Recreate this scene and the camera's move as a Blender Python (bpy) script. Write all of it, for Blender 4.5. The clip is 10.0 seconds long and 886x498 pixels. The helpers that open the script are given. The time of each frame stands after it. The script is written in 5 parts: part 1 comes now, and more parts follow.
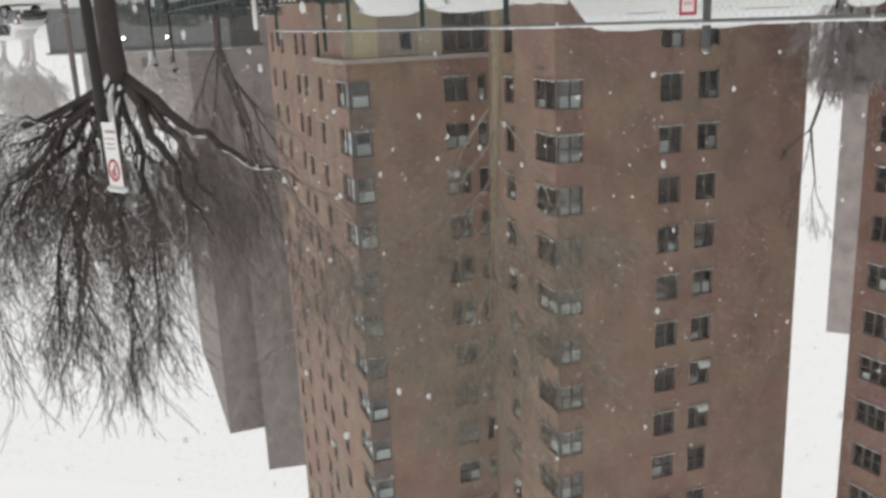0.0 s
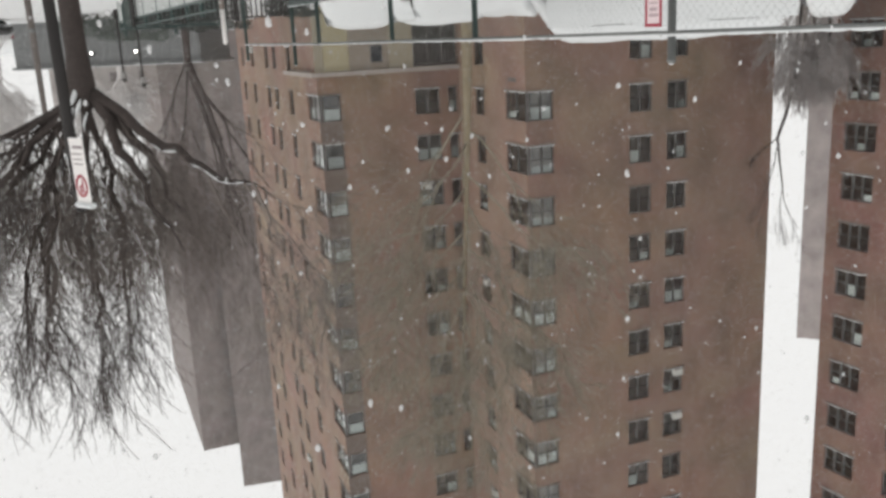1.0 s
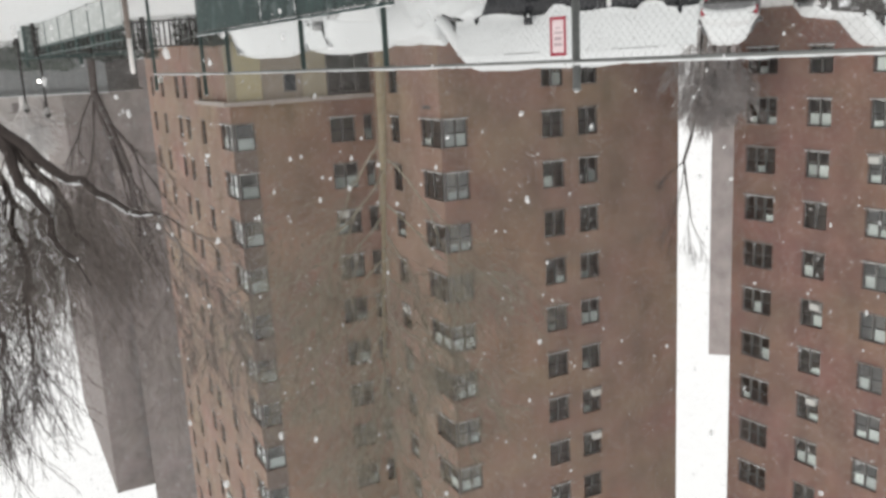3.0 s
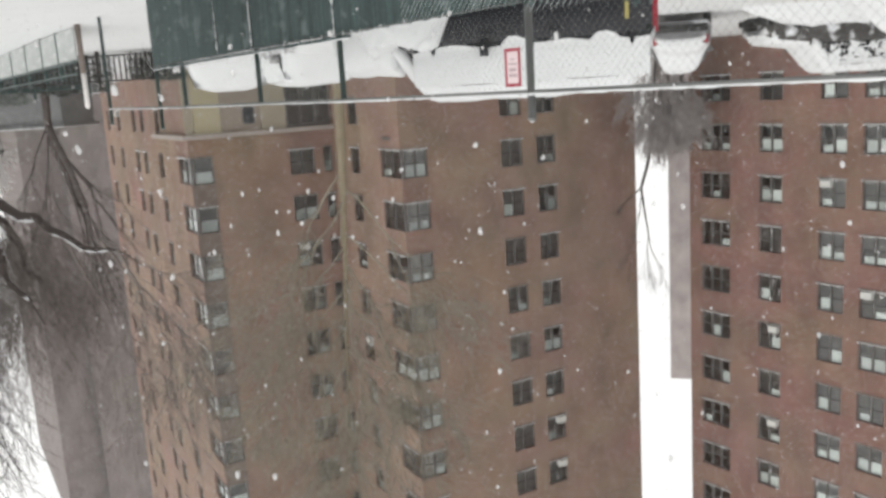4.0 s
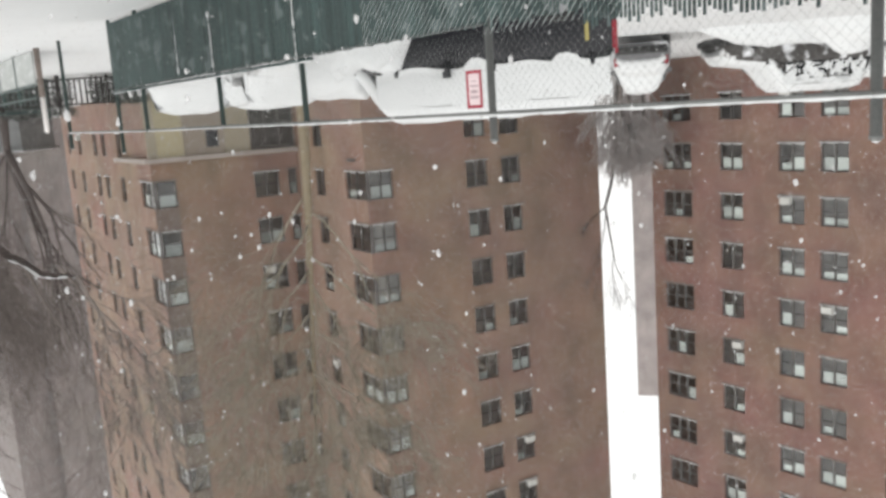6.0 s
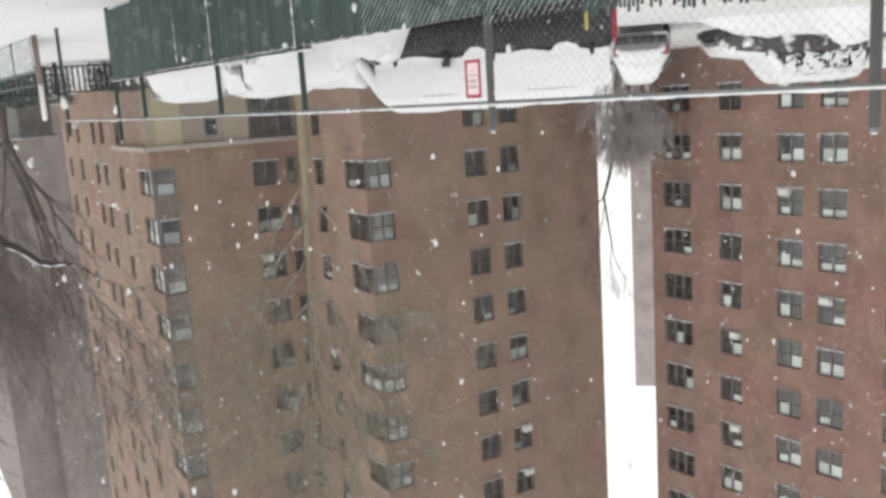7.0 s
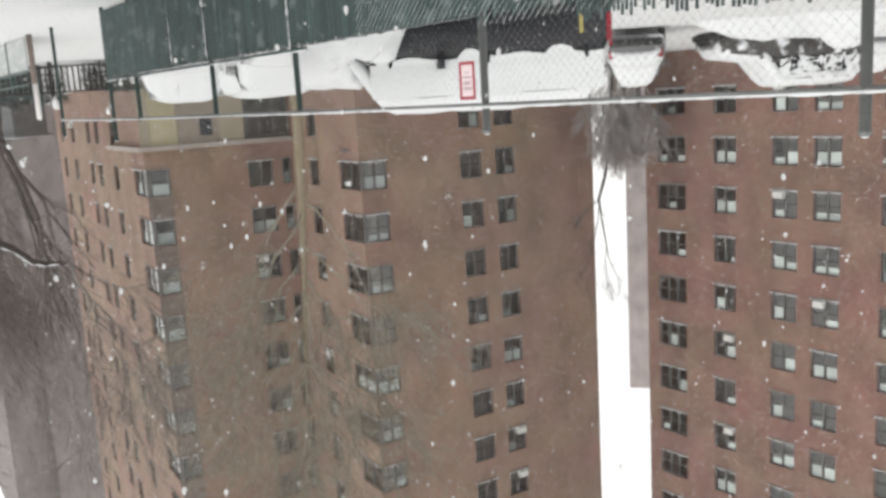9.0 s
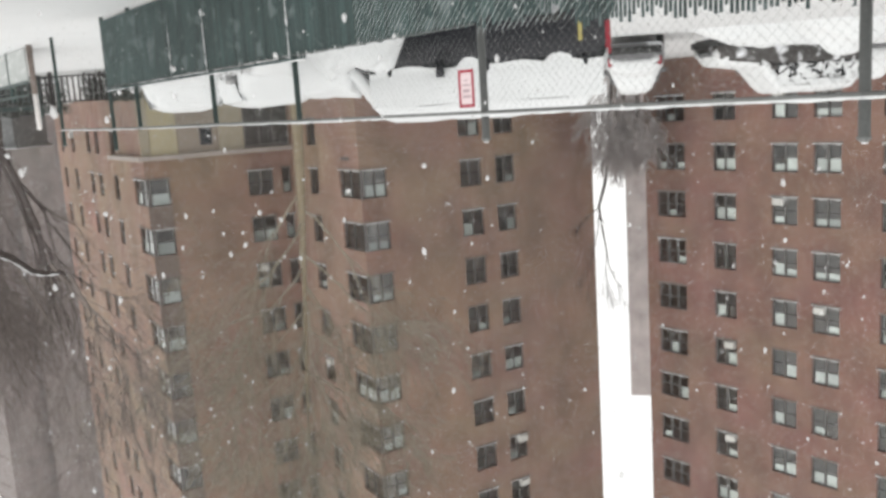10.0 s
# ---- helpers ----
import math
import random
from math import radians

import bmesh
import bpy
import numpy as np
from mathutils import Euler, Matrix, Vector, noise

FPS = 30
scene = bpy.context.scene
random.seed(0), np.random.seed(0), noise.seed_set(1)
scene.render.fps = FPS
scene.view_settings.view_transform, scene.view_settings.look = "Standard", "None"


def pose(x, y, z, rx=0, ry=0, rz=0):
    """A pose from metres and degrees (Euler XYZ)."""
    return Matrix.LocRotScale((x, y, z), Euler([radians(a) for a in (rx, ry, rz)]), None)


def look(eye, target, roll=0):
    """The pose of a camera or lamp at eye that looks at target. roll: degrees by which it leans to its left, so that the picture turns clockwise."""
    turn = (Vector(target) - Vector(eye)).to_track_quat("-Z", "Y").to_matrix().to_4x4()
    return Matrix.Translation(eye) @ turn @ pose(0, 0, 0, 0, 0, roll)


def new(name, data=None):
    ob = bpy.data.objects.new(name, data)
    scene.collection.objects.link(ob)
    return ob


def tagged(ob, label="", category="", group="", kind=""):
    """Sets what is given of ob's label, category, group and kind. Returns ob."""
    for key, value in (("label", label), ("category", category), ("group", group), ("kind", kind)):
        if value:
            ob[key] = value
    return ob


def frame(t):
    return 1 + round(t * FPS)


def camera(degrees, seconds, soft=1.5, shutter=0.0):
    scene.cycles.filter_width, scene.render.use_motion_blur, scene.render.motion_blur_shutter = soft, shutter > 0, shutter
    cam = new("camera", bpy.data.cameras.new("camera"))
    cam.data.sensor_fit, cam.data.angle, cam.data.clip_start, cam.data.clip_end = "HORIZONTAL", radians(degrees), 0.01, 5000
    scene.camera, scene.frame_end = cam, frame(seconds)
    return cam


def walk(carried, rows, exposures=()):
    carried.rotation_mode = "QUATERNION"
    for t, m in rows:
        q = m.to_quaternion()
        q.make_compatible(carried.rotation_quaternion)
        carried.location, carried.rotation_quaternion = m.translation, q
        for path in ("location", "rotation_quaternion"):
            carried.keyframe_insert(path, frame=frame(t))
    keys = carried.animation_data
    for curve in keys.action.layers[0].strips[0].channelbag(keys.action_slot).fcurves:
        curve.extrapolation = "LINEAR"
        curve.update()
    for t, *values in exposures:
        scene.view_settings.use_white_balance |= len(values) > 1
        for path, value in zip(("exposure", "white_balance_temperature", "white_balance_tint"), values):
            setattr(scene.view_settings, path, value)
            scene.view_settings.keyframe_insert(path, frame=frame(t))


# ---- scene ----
# ------------------------------------------------------------------ camera
cam = camera(54.0, 10.0, soft=3.2)
ROWS = [
    (0, pose(0.115, 0.041, 1.716, -104.59, -2.411, 167.933)),
    (0.5, pose(0.107, 0.035, 1.715, -104.255, -2.547, 168.66)),
    (1, pose(0.098, 0.028, 1.715, -103.893, -2.751, 169.81)),
    (1.5, pose(0.087, 0.021, 1.713, -103.73, -2.755, 171.059)),
    (2, pose(0.085, 0.024, 1.713, -103.464, -2.753, 172.582)),
    (2.5, pose(0.074, 0.016, 1.712, -103.04, -2.764, 173.942)),
    (4, pose(0.04, 0.019, 1.705, -100.579, -3.499, 177.972)),
    (4.5, pose(0.034, 0.023, 1.701, -99.669, -3.785, 179.023)),
    (5, pose(0.032, 0.031, 1.704, -99.227, -3.993, 179.734)),
    (5.5, pose(0.023, 0.022, 1.702, -99.187, -4.004, -179.862)),
    (7, pose(0.014, 0.013, 1.702, -100.043, -3.598, -179.688)),
    (7.5, pose(0.009, 0.009, 1.702, -100.172, -3.405, -179.704)),
    (8, pose(0.007, 0.002, 1.701, -100.18, -3.212, -179.595)),
    (8.5, pose(0.004, 0.003, 1.701, -100.132, -3.173, -179.519)),
    (9, pose(0, 0, 1.7, -99.973, -3.299, -179.42)),
    (9.5, pose(-0.003, 0.006, 1.701, -99.762, -3.391, -179.488)),
    (10, pose(-0.003, 0.005, 1.704, -99.432, -3.562, -179.399)),
]
walk(cam, ROWS, [(0, -0.25), (1.0, -0.2), (2.5, -0.04), (4.0, 0.06), (5.0, 0.11), (7.0, 0.17), (10.0, 0.18)])

# ------------------------------------------------------------------ light: overcast snowfall
SUN_EL, SUN_AZ = radians(42), radians(130)
world = bpy.data.worlds.new("overcast_sky")
scene.world = world
world.use_nodes = True
wn, wl = world.node_tree.nodes, world.node_tree.links
wn.clear()
sky = wn.new("ShaderNodeTexSky")
sky.sky_type, sky.sun_disc = "NISHITA", False
sky.sun_elevation, sky.sun_rotation = SUN_EL, SUN_AZ
sky.air_density, sky.dust_density = 1.0, 6.0
grey = wn.new("ShaderNodeHueSaturation")
grey.inputs["Saturation"].default_value = 0.06
cloud = wn.new("ShaderNodeMix")
cloud.data_type = "RGBA"
cloud.inputs["Factor"].default_value = 0.93
cloud.inputs["B"].default_value = (10.7, 10.65, 10.5, 1)
bg = wn.new("ShaderNodeBackground")
bg.inputs["Strength"].default_value = 0.1
wo = wn.new("ShaderNodeOutputWorld")
wl.new(sky.outputs[0], grey.inputs["Color"])
wl.new(grey.outputs[0], cloud.inputs["A"])
wl.new(cloud.outputs["Result"], bg.inputs["Color"])
wl.new(bg.outputs[0], wo.inputs[0])

sun = new("sun", bpy.data.lights.new("sun", "SUN"))
sun.data.energy, sun.data.angle, sun.data.color = 1.0, radians(40), (1.0, 0.97, 0.93)
sun.matrix_world = look((40, -33, 60), (-0.6, 1.0, 12.2))


# ------------------------------------------------------------------ materials
def material(name, base, rough=0.8, metal=0.0, vary=0.18, scale=3.0, fine=40.0, bump=0.2, spots=None, spot_cut=0.6, per_object=0.0, streak=None, placed=False):
    """Noise at two scales over a base colour; spots: a second colour in patches; per_object: brightness that varies piece by piece."""
    m = bpy.data.materials.new(name)
    m.use_nodes = True
    n, l = m.node_tree.nodes, m.node_tree.links
    b = n["Principled BSDF"]
    b.inputs["Roughness"].default_value, b.inputs["Metallic"].default_value = rough, metal
    co = n.new("ShaderNodeTexCoord")
    src = n.new("ShaderNodeNewGeometry").outputs["Position"] if placed else co.outputs["Object"]
    if streak:
        mp = n.new("ShaderNodeMapping")
        mp.inputs["Scale"].default_value = streak
        l.new(src, mp.inputs[0])
        src = mp.outputs[0]
    big, small = n.new("ShaderNodeTexNoise"), n.new("ShaderNodeTexNoise")
    big.inputs["Scale"].default_value, small.inputs["Scale"].default_value = scale, fine
    big.inputs["Detail"].default_value = 5
    l.new(src, big.inputs[0])
    l.new(src, small.inputs[0])
    add = n.new("ShaderNodeMath")
    add.operation = "ADD"
    l.new(big.outputs[0], add.inputs[0])
    l.new(small.outputs[0], add.inputs[1])
    rng = n.new("ShaderNodeMapRange")
    rng.inputs["From Min"].default_value, rng.inputs["From Max"].default_value = 0.6, 1.4
    rng.inputs["To Min"].default_value, rng.inputs["To Max"].default_value = 1 - vary, 1 + vary
    l.new(add.outputs[0], rng.inputs["Value"])
    value = rng.outputs[0]
    if per_object:
        info = n.new("ShaderNodeObjectInfo")
        pr = n.new("ShaderNodeMapRange")
        pr.inputs["To Min"].default_value, pr.inputs["To Max"].default_value = 1 - per_object, 1 + per_object
        l.new(info.outputs["Random"], pr.inputs["Value"])
        mul = n.new("ShaderNodeMath")
        mul.operation = "MULTIPLY"
        l.new(value, mul.inputs[0])
        l.new(pr.outputs[0], mul.inputs[1])
        value = mul.outputs[0]
    hsv = n.new("ShaderNodeHueSaturation")
    hsv.inputs["Color"].default_value = (*base, 1)
    l.new(value, hsv.inputs["Value"])
    colour = hsv.outputs[0]
    if spots:
        sp = n.new("ShaderNodeTexNoise")
        sp.inputs["Scale"].default_value = scale * 2.3
        sp.inputs["Detail"].default_value = 6
        l.new(src, sp.inputs[0])
        ramp = n.new("ShaderNodeMapRange")
        ramp.inputs["From Min"].default_value, ramp.inputs["From Max"].default_value = spot_cut, spot_cut + 0.08
        l.new(sp.outputs[0], ramp.inputs["Value"])
        mix = n.new("ShaderNodeMix")
        mix.data_type = "RGBA"
        mix.inputs["B"].default_value = (*spots, 1)
        l.new(ramp.outputs[0], mix.inputs["Factor"])
        l.new(colour, mix.inputs["A"])
        colour = mix.outputs["Result"]
    l.new(colour, b.inputs["Base Color"])
    if bump:
        bp = n.new("ShaderNodeBump")
        bp.inputs["Strength"].default_value = bump
        bp.inputs["Distance"].default_value = 0.02
        l.new(add.outputs[0], bp.inputs["Height"])
        l.new(bp.outputs[0], b.inputs["Normal"])
    return m


def brick_material(name, a, b_, mortar, band):
    """Brick courses in the wall's own x and z, with large weathered patches and redder areas."""
    m = bpy.data.materials.new(name)
    m.use_nodes = True
    n, l = m.node_tree.nodes, m.node_tree.links
    b = n["Principled BSDF"]
    b.inputs["Roughness"].default_value = 0.9
    co = n.new("ShaderNodeTexCoord")
    sep, com = n.new("ShaderNodeSeparateXYZ"), n.new("ShaderNodeCombineXYZ")
    l.new(co.outputs["Object"], sep.inputs[0])
    l.new(sep.outputs[0], com.inputs[0])
    l.new(sep.outputs[2], com.inputs[1])
    br = n.new("ShaderNodeTexBrick")
    br.inputs["Scale"].default_value = 1.0
    br.inputs["Brick Width"].default_value, br.inputs["Row Height"].default_value = 0.215, 0.075
    br.inputs["Mortar Size"].default_value = 0.006
    br.inputs["Color1"].default_value, br.inputs["Color2"].default_value = (*a, 1), (*b_, 1)
    br.inputs["Mortar"].default_value = (*mortar, 1)
    l.new(com.outputs[0], br.inputs["Vector"])
    # patches, stretched a little downwards
    mp = n.new("ShaderNodeMapping")
    mp.inputs["Scale"].default_value = (0.13, 0.2, 1)
    l.new(com.outputs[0], mp.inputs[0])
    big = n.new("ShaderNodeTexNoise")
    big.inputs["Scale"].default_value, big.inputs["Detail"].default_value = 1.0, 7
    l.new(mp.outputs[0], big.inputs[0])
    rr = n.new("ShaderNodeMapRange")
    rr.inputs["From Min"].default_value, rr.inputs["From Max"].default_value = 0.45, 0.75
    rr.inputs["To Max"].default_value = 0.9
    l.new(big.outputs[0], rr.inputs["Value"])
    mix = n.new("ShaderNodeMix")
    mix.data_type = "RGBA"
    mix.inputs["B"].default_value = (*band, 1)
    l.new(rr.outputs[0], mix.inputs["Factor"])
    l.new(br.outputs["Color"], mix.inputs["A"])
    # soot and wash-down streaks
    ms = n.new("ShaderNodeMapping")
    ms.inputs["Scale"].default_value = (0.55, 0.4, 1)
    l.new(com.outputs[0], ms.inputs[0])
    st = n.new("ShaderNodeTexNoise")
    st.inputs["Scale"].default_value, st.inputs["Detail"].default_value = 1.0, 6
    l.new(ms.outputs[0], st.inputs[0])
    rv = n.new("ShaderNodeMapRange")
    rv.inputs["From Min"].default_value, rv.inputs["From Max"].default_value = 0.3, 0.7
    rv.inputs["To Min"].default_value, rv.inputs["To Max"].default_value = 0.81, 1.2
    l.new(st.outputs[0], rv.inputs["Value"])
    hsv = n.new("ShaderNodeHueSaturation")
    l.new(mix.outputs["Result"], hsv.inputs["Color"])
    l.new(rv.outputs[0], hsv.inputs["Value"])
    # batches of brick that run to olive or to rose
    mh = n.new("ShaderNodeMapping")
    mh.inputs["Scale"].default_value, mh.inputs["Location"].default_value = (0.2, 0.28, 1), (7.3, 2.1, 0)
    l.new(com.outputs[0], mh.inputs[0])
    hn = n.new("ShaderNodeTexNoise")
    hn.inputs["Scale"].default_value, hn.inputs["Detail"].default_value = 1.0, 5
    l.new(mh.outputs[0], hn.inputs[0])
    rh = n.new("ShaderNodeMapRange")
    rh.inputs["From Min"].default_value, rh.inputs["From Max"].default_value = 0.3, 0.7
    rh.inputs["To Min"].default_value, rh.inputs["To Max"].default_value = 0.483, 0.519
    l.new(hn.outputs[0], rh.inputs["Value"])
    l.new(rh.outputs[0], hsv.inputs["Hue"])
    l.new(hsv.outputs[0], b.inputs["Base Color"])
    bp = n.new("ShaderNodeBump")
    bp.inputs["Strength"].default_value, bp.inputs["Distance"].default_value = 0.4, 0.01
    bp.invert = True
    l.new(br.outputs["Fac"], bp.inputs["Height"])
    l.new(bp.outputs[0], b.inputs["Normal"])
    return m


def glass_material():
    m = bpy.data.materials.new("window_glass")
    m.use_nodes = True
    b = m.node_tree.nodes["Principled BSDF"]
    b.inputs["Base Color"].default_value = (0.8, 0.84, 0.84, 1)
    b.inputs["Roughness"].default_value = 0.03
    b.inputs["Transmission Weight"].default_value = 1.0
    b.inputs["IOR"].default_value = 1.5
    return m


BRICK_BROWN = brick_material("brown_brick", (0.251, 0.170, 0.124), (0.214, 0.143, 0.107), (0.249, 0.190, 0.157), (0.261, 0.151, 0.116))
BRICK_RED = brick_material("red_brick", (0.222, 0.119, 0.093), (0.193, 0.104, 0.081), (0.213, 0.153, 0.126), (0.201, 0.133, 0.103))
# Far blocks: snowfall haze is put into this brick's greyed colour.
HAZED_BRICK = brick_material("haze_paled_grey_brick", (0.225, 0.193, 0.182), (0.21, 0.178, 0.17), (0.235, 0.207, 0.198), (0.215, 0.187, 0.178))
# Stronger haze painted into the brick of the slab between the towers.
HAZED_PINK_BRICK = brick_material("haze_paled_pink_brick", (0.40, 0.355, 0.345), (0.38, 0.335, 0.325), (0.42, 0.38, 0.37), (0.39, 0.35, 0.34))
SHOP_GLASS = material("dark_shop_glass", (0.07, 0.068, 0.065), 0.12, 0, 0.2, 1, 9, 0.0)
SPANDREL = material("grey_brown_spandrel_brick", (0.17, 0.135, 0.115), 0.9, 0, 0.2, 0.8, 12, 0.2)
# Bronze frames, lightened so the windows look veiled by snowfall.
FRAME = material("bronze_window_frame", (0.125, 0.118, 0.112), 0.5, 0.3, 0.2, 2, 30, 0.05)
GLASS = glass_material()
BLIND = material("window_shade", (0.66, 0.68, 0.65), 0.8, 0, 0.12, 1.5, 20, 0.1, per_object=0.25)
# Room walls pale in colour, so dark panes lift as through haze.
DARK_ROOM = material("haze_lifted_plaster", (0.55, 0.49, 0.45), 0.9)
CONCRETE = material("weathered_concrete", (0.36, 0.32, 0.29), 0.9, 0, 0.2, 1.2, 25, 0.3)
SILL = material("stone_sill", (0.21, 0.18, 0.16), 0.9, 0, 0.15, 3, 30, 0.2)
SNOW = material("fresh_snow", (0.68, 0.695, 0.70), 0.75, 0, 0.04, 1.5, 22, 0.35)
AC_WHITE = material("air_conditioner_enamel", (0.55, 0.55, 0.52), 0.5, 0, 0.1, 3, 30, 0.05)
YELLOW = material("faded_yellow_panel", (0.40, 0.355, 0.235), 0.7, 0, 0.12, 0.8, 14, 0.1)
BEIGE = material("beige_panel", (0.33, 0.295, 0.225), 0.75, 0, 0.12, 0.8, 14, 0.1)
TAUPE = material("taupe_panel", (0.27, 0.23, 0.19), 0.75, 0, 0.12, 0.8, 14, 0.1)
GALV = material("galvanised_steel", (0.18, 0.185, 0.18), 0.55, 0.5, 0.2, 5, 60, 0.1)
POST_GREEN = material("dark_green_coated_steel", (0.03, 0.055, 0.05), 0.5, 0.0, 0.25, 4, 60, 0.1)
WIRE = material("snow_dusted_wire", (0.14, 0.15, 0.145), 0.7, 0.0, 0.3, 9, 70, 0.1)
SLAT = material("dark_green_plastic_slat", (0.03, 0.054, 0.052), 0.6, 0, 0.45, 1.6, 30, 0.1, spots=(0.11, 0.14, 0.14), spot_cut=0.56, per_object=0.3, placed=True)
SIGN_WHITE = material("sign_white", (0.75, 0.72, 0.7), 0.4, 0, 0.06, 6, 40, 0.05)
NOTICE_PINK = material("faded_pinkish_notice", (0.70, 0.58, 0.59), 0.5, 0, 0.1, 9, 40, 0.05)
NOTICE_PRINT = material("faded_notice_print", (0.45, 0.34, 0.36), 0.6, 0, 0.15, 9, 40, 0.05)
SIGN_RED = material("sign_red", (0.33, 0.02, 0.045), 0.4, 0, 0.12, 6, 40, 0.05)
SIGN_GREY = material("sign_grey_print", (0.3, 0.25, 0.26), 0.5, 0, 0.1, 6, 40, 0.05)
BARK = material("wet_dark_bark", (0.052, 0.040, 0.036), 0.85, 0, 0.35, 5, 45, 0.8)
BARK_GREY = material("grey_bark", (0.15, 0.13, 0.12), 0.9, 0, 0.3, 4, 40, 0.6)
BARK_YELLOW = material("pale_ochre_bark", (0.23, 0.19, 0.13), 0.9, 0, 0.25, 4, 40, 0.4)
CAR_BLACK = material("black_car_paint", (0.018, 0.018, 0.022), 0.22, 0, 0.2, 3, 30, 0.02)
CAR_GREY = material("grey_car_paint", (0.16, 0.16, 0.165), 0.3, 0.3, 0.15, 0.8, 30, 0.02, spots=(0.75, 0.76, 0.78), spot_cut=0.58)
CAR_TAN = material("taupe_car_paint", (0.06, 0.055, 0.052), 0.3, 0.2, 0.15, 0.7, 30, 0.02, spots=(0.75, 0.76, 0.78), spot_cut=0.56)
CAR_SILVER = material("silver_car_paint", (0.38, 0.38, 0.38), 0.3, 0.5, 0.15, 3, 30, 0.02, spots=(0.78, 0.79, 0.8), spot_cut=0.5)
CAR_GLASS = material("tinted_car_glass", (0.012, 0.014, 0.016), 0.08, 0, 0.1, 3, 30, 0.0)
TYRE = material("black_rubber", (0.015, 0.015, 0.015), 0.8, 0, 0.2, 8, 50, 0.2)
RIM = material("alloy_rim", (0.35, 0.35, 0.36), 0.35, 0.8, 0.1, 8, 50, 0.05)
TAIL_RED = material("red_lamp_lens", (0.3, 0.015, 0.03), 0.15, 0, 0.1, 8, 50, 0.0)
LAMP_CLEAR = material("clear_lamp_lens", (0.6, 0.6, 0.6), 0.1, 0, 0.1, 8, 50, 0.0)
TRIM_BLACK = material("black_plastic_trim", (0.02, 0.02, 0.02), 0.6, 0, 0.2, 8, 50, 0.1)
# Distant trees, trunk and twig: whitened in base colour to imitate haze.
FAR_TREE_HAZED = material("haze_paled_far_trees", (0.6, 0.58, 0.57), 0.9, 0, 0.15, 4, 40, 0.2)
# Frosted twigs in the tower gap, paled further in colour for haze.
TWIG_PALE = material("frosted_hazed_twigs", (0.36, 0.33, 0.32), 0.9, 0, 0.2, 4, 40, 0.2)
# Low far block: wall colour bleached to stand for the snowfall before it.
HAZED_WALL = brick_material("haze_paled_wall", (0.45, 0.415, 0.40), (0.43, 0.40, 0.385), (0.46, 0.425, 0.41), (0.43, 0.40, 0.385))
# Dark green screen, its colour greyed and lifted in place of haze.
SCREEN = material("haze_greyed_screen", (0.06, 0.075, 0.07), 0.6, 0, 0.2, 2, 30, 0.1, per_object=0.15)
TWIG_BROWN = material("brown_fine_twigs", (0.145, 0.122, 0.11), 0.9, 0, 0.25, 4, 40, 0.3)
TWIG_TAN = material("tan_twigs", (0.255, 0.23, 0.18), 0.9, 0, 0.25, 4, 40, 0.3)
# Paler version of the brown twigs, to contrast less with the wall behind.
TWIG_HAZE = material("paler_brown_twigs", (0.2, 0.172, 0.155), 0.9, 0, 0.25, 4, 40, 0.3)
TWIG_DARK = material("wet_dark_twigs", (0.075, 0.06, 0.055), 0.85, 0, 0.3, 5, 45, 0.3)
PANEL_SNOWY = material("snow_plastered_panel", (0.42, 0.44, 0.43), 0.8, 0, 0.2, 2.5, 30, 0.2, spots=(0.62, 0.63, 0.63), spot_cut=0.58)
LANTERN = material("frosted_lantern_glass", (0.3, 0.29, 0.28), 0.4, 0, 0.1, 8, 50, 0.0)
EVERGREEN_DARK = material("dark_evergreen_leaves", (0.055, 0.06, 0.054), 0.8, 0, 0.3, 3, 40, 0.3, spots=(0.5, 0.5, 0.5), spot_cut=0.64)
# Far hedge leaves: evergreen with the haze mixed into the colour.
EVERGREEN = material("haze_greyed_evergreen", (0.105, 0.12, 0.105), 0.8, 0, 0.2, 3, 40, 0.3)
# Far windows painted near the wall's tone, as haze would leave them.
FAR_WINDOW = material("haze_paled_far_window", (0.19, 0.17, 0.165), 0.5, 0, 0.1, 2, 20, 0.0, per_object=0.15)
WIRE_SNOW = material("snow_caked_wire", (0.5, 0.54, 0.53), 0.7, 0.0, 0.35, 4, 50, 0.1, spots=(0.10, 0.14, 0.13), spot_cut=0.55)
WIRE_GREEN = material("green_coated_wire", (0.1, 0.13, 0.12), 0.5, 0, 0.2, 9, 60, 0.0)
FLAKE = material("drifting_snowflake", (0.8, 0.8, 0.8), 0.8, 0, 0.05, 5, 40, 0.0)
FLAKE.node_tree.nodes["Principled BSDF"].inputs["Alpha"].default_value = 0.6
YELLOW_STRIP = material("yellow_marker", (0.42, 0.36, 0.12), 0.5, 0, 0.1, 8, 50, 0.0)
# Slate grey, raised in base colour to suggest haze over the low building.
SHED_GREY = material("slate_grey_cladding", (0.15, 0.155, 0.155), 0.7, 0, 0.2, 1.2, 20, 0.1)
IRON = material("painted_black_iron", (0.02, 0.017, 0.016), 0.7, 0.0, 0.2, 6, 50, 0.1)
RUST = material("rusty_brown_post", (0.20, 0.165, 0.145), 0.85, 0, 0.25, 6, 50, 0.3)


def emitter(name, colour, strength):
    m = bpy.data.materials.new(name)
    m.use_nodes = True
    b = m.node_tree.nodes["Principled BSDF"]
    b.inputs["Emission Color"].default_value = (*colour, 1)
    b.inputs["Emission Strength"].default_value = strength
    return m


LIT = emitter("lit_lamp", (1.0, 0.97, 0.92), 6.0)


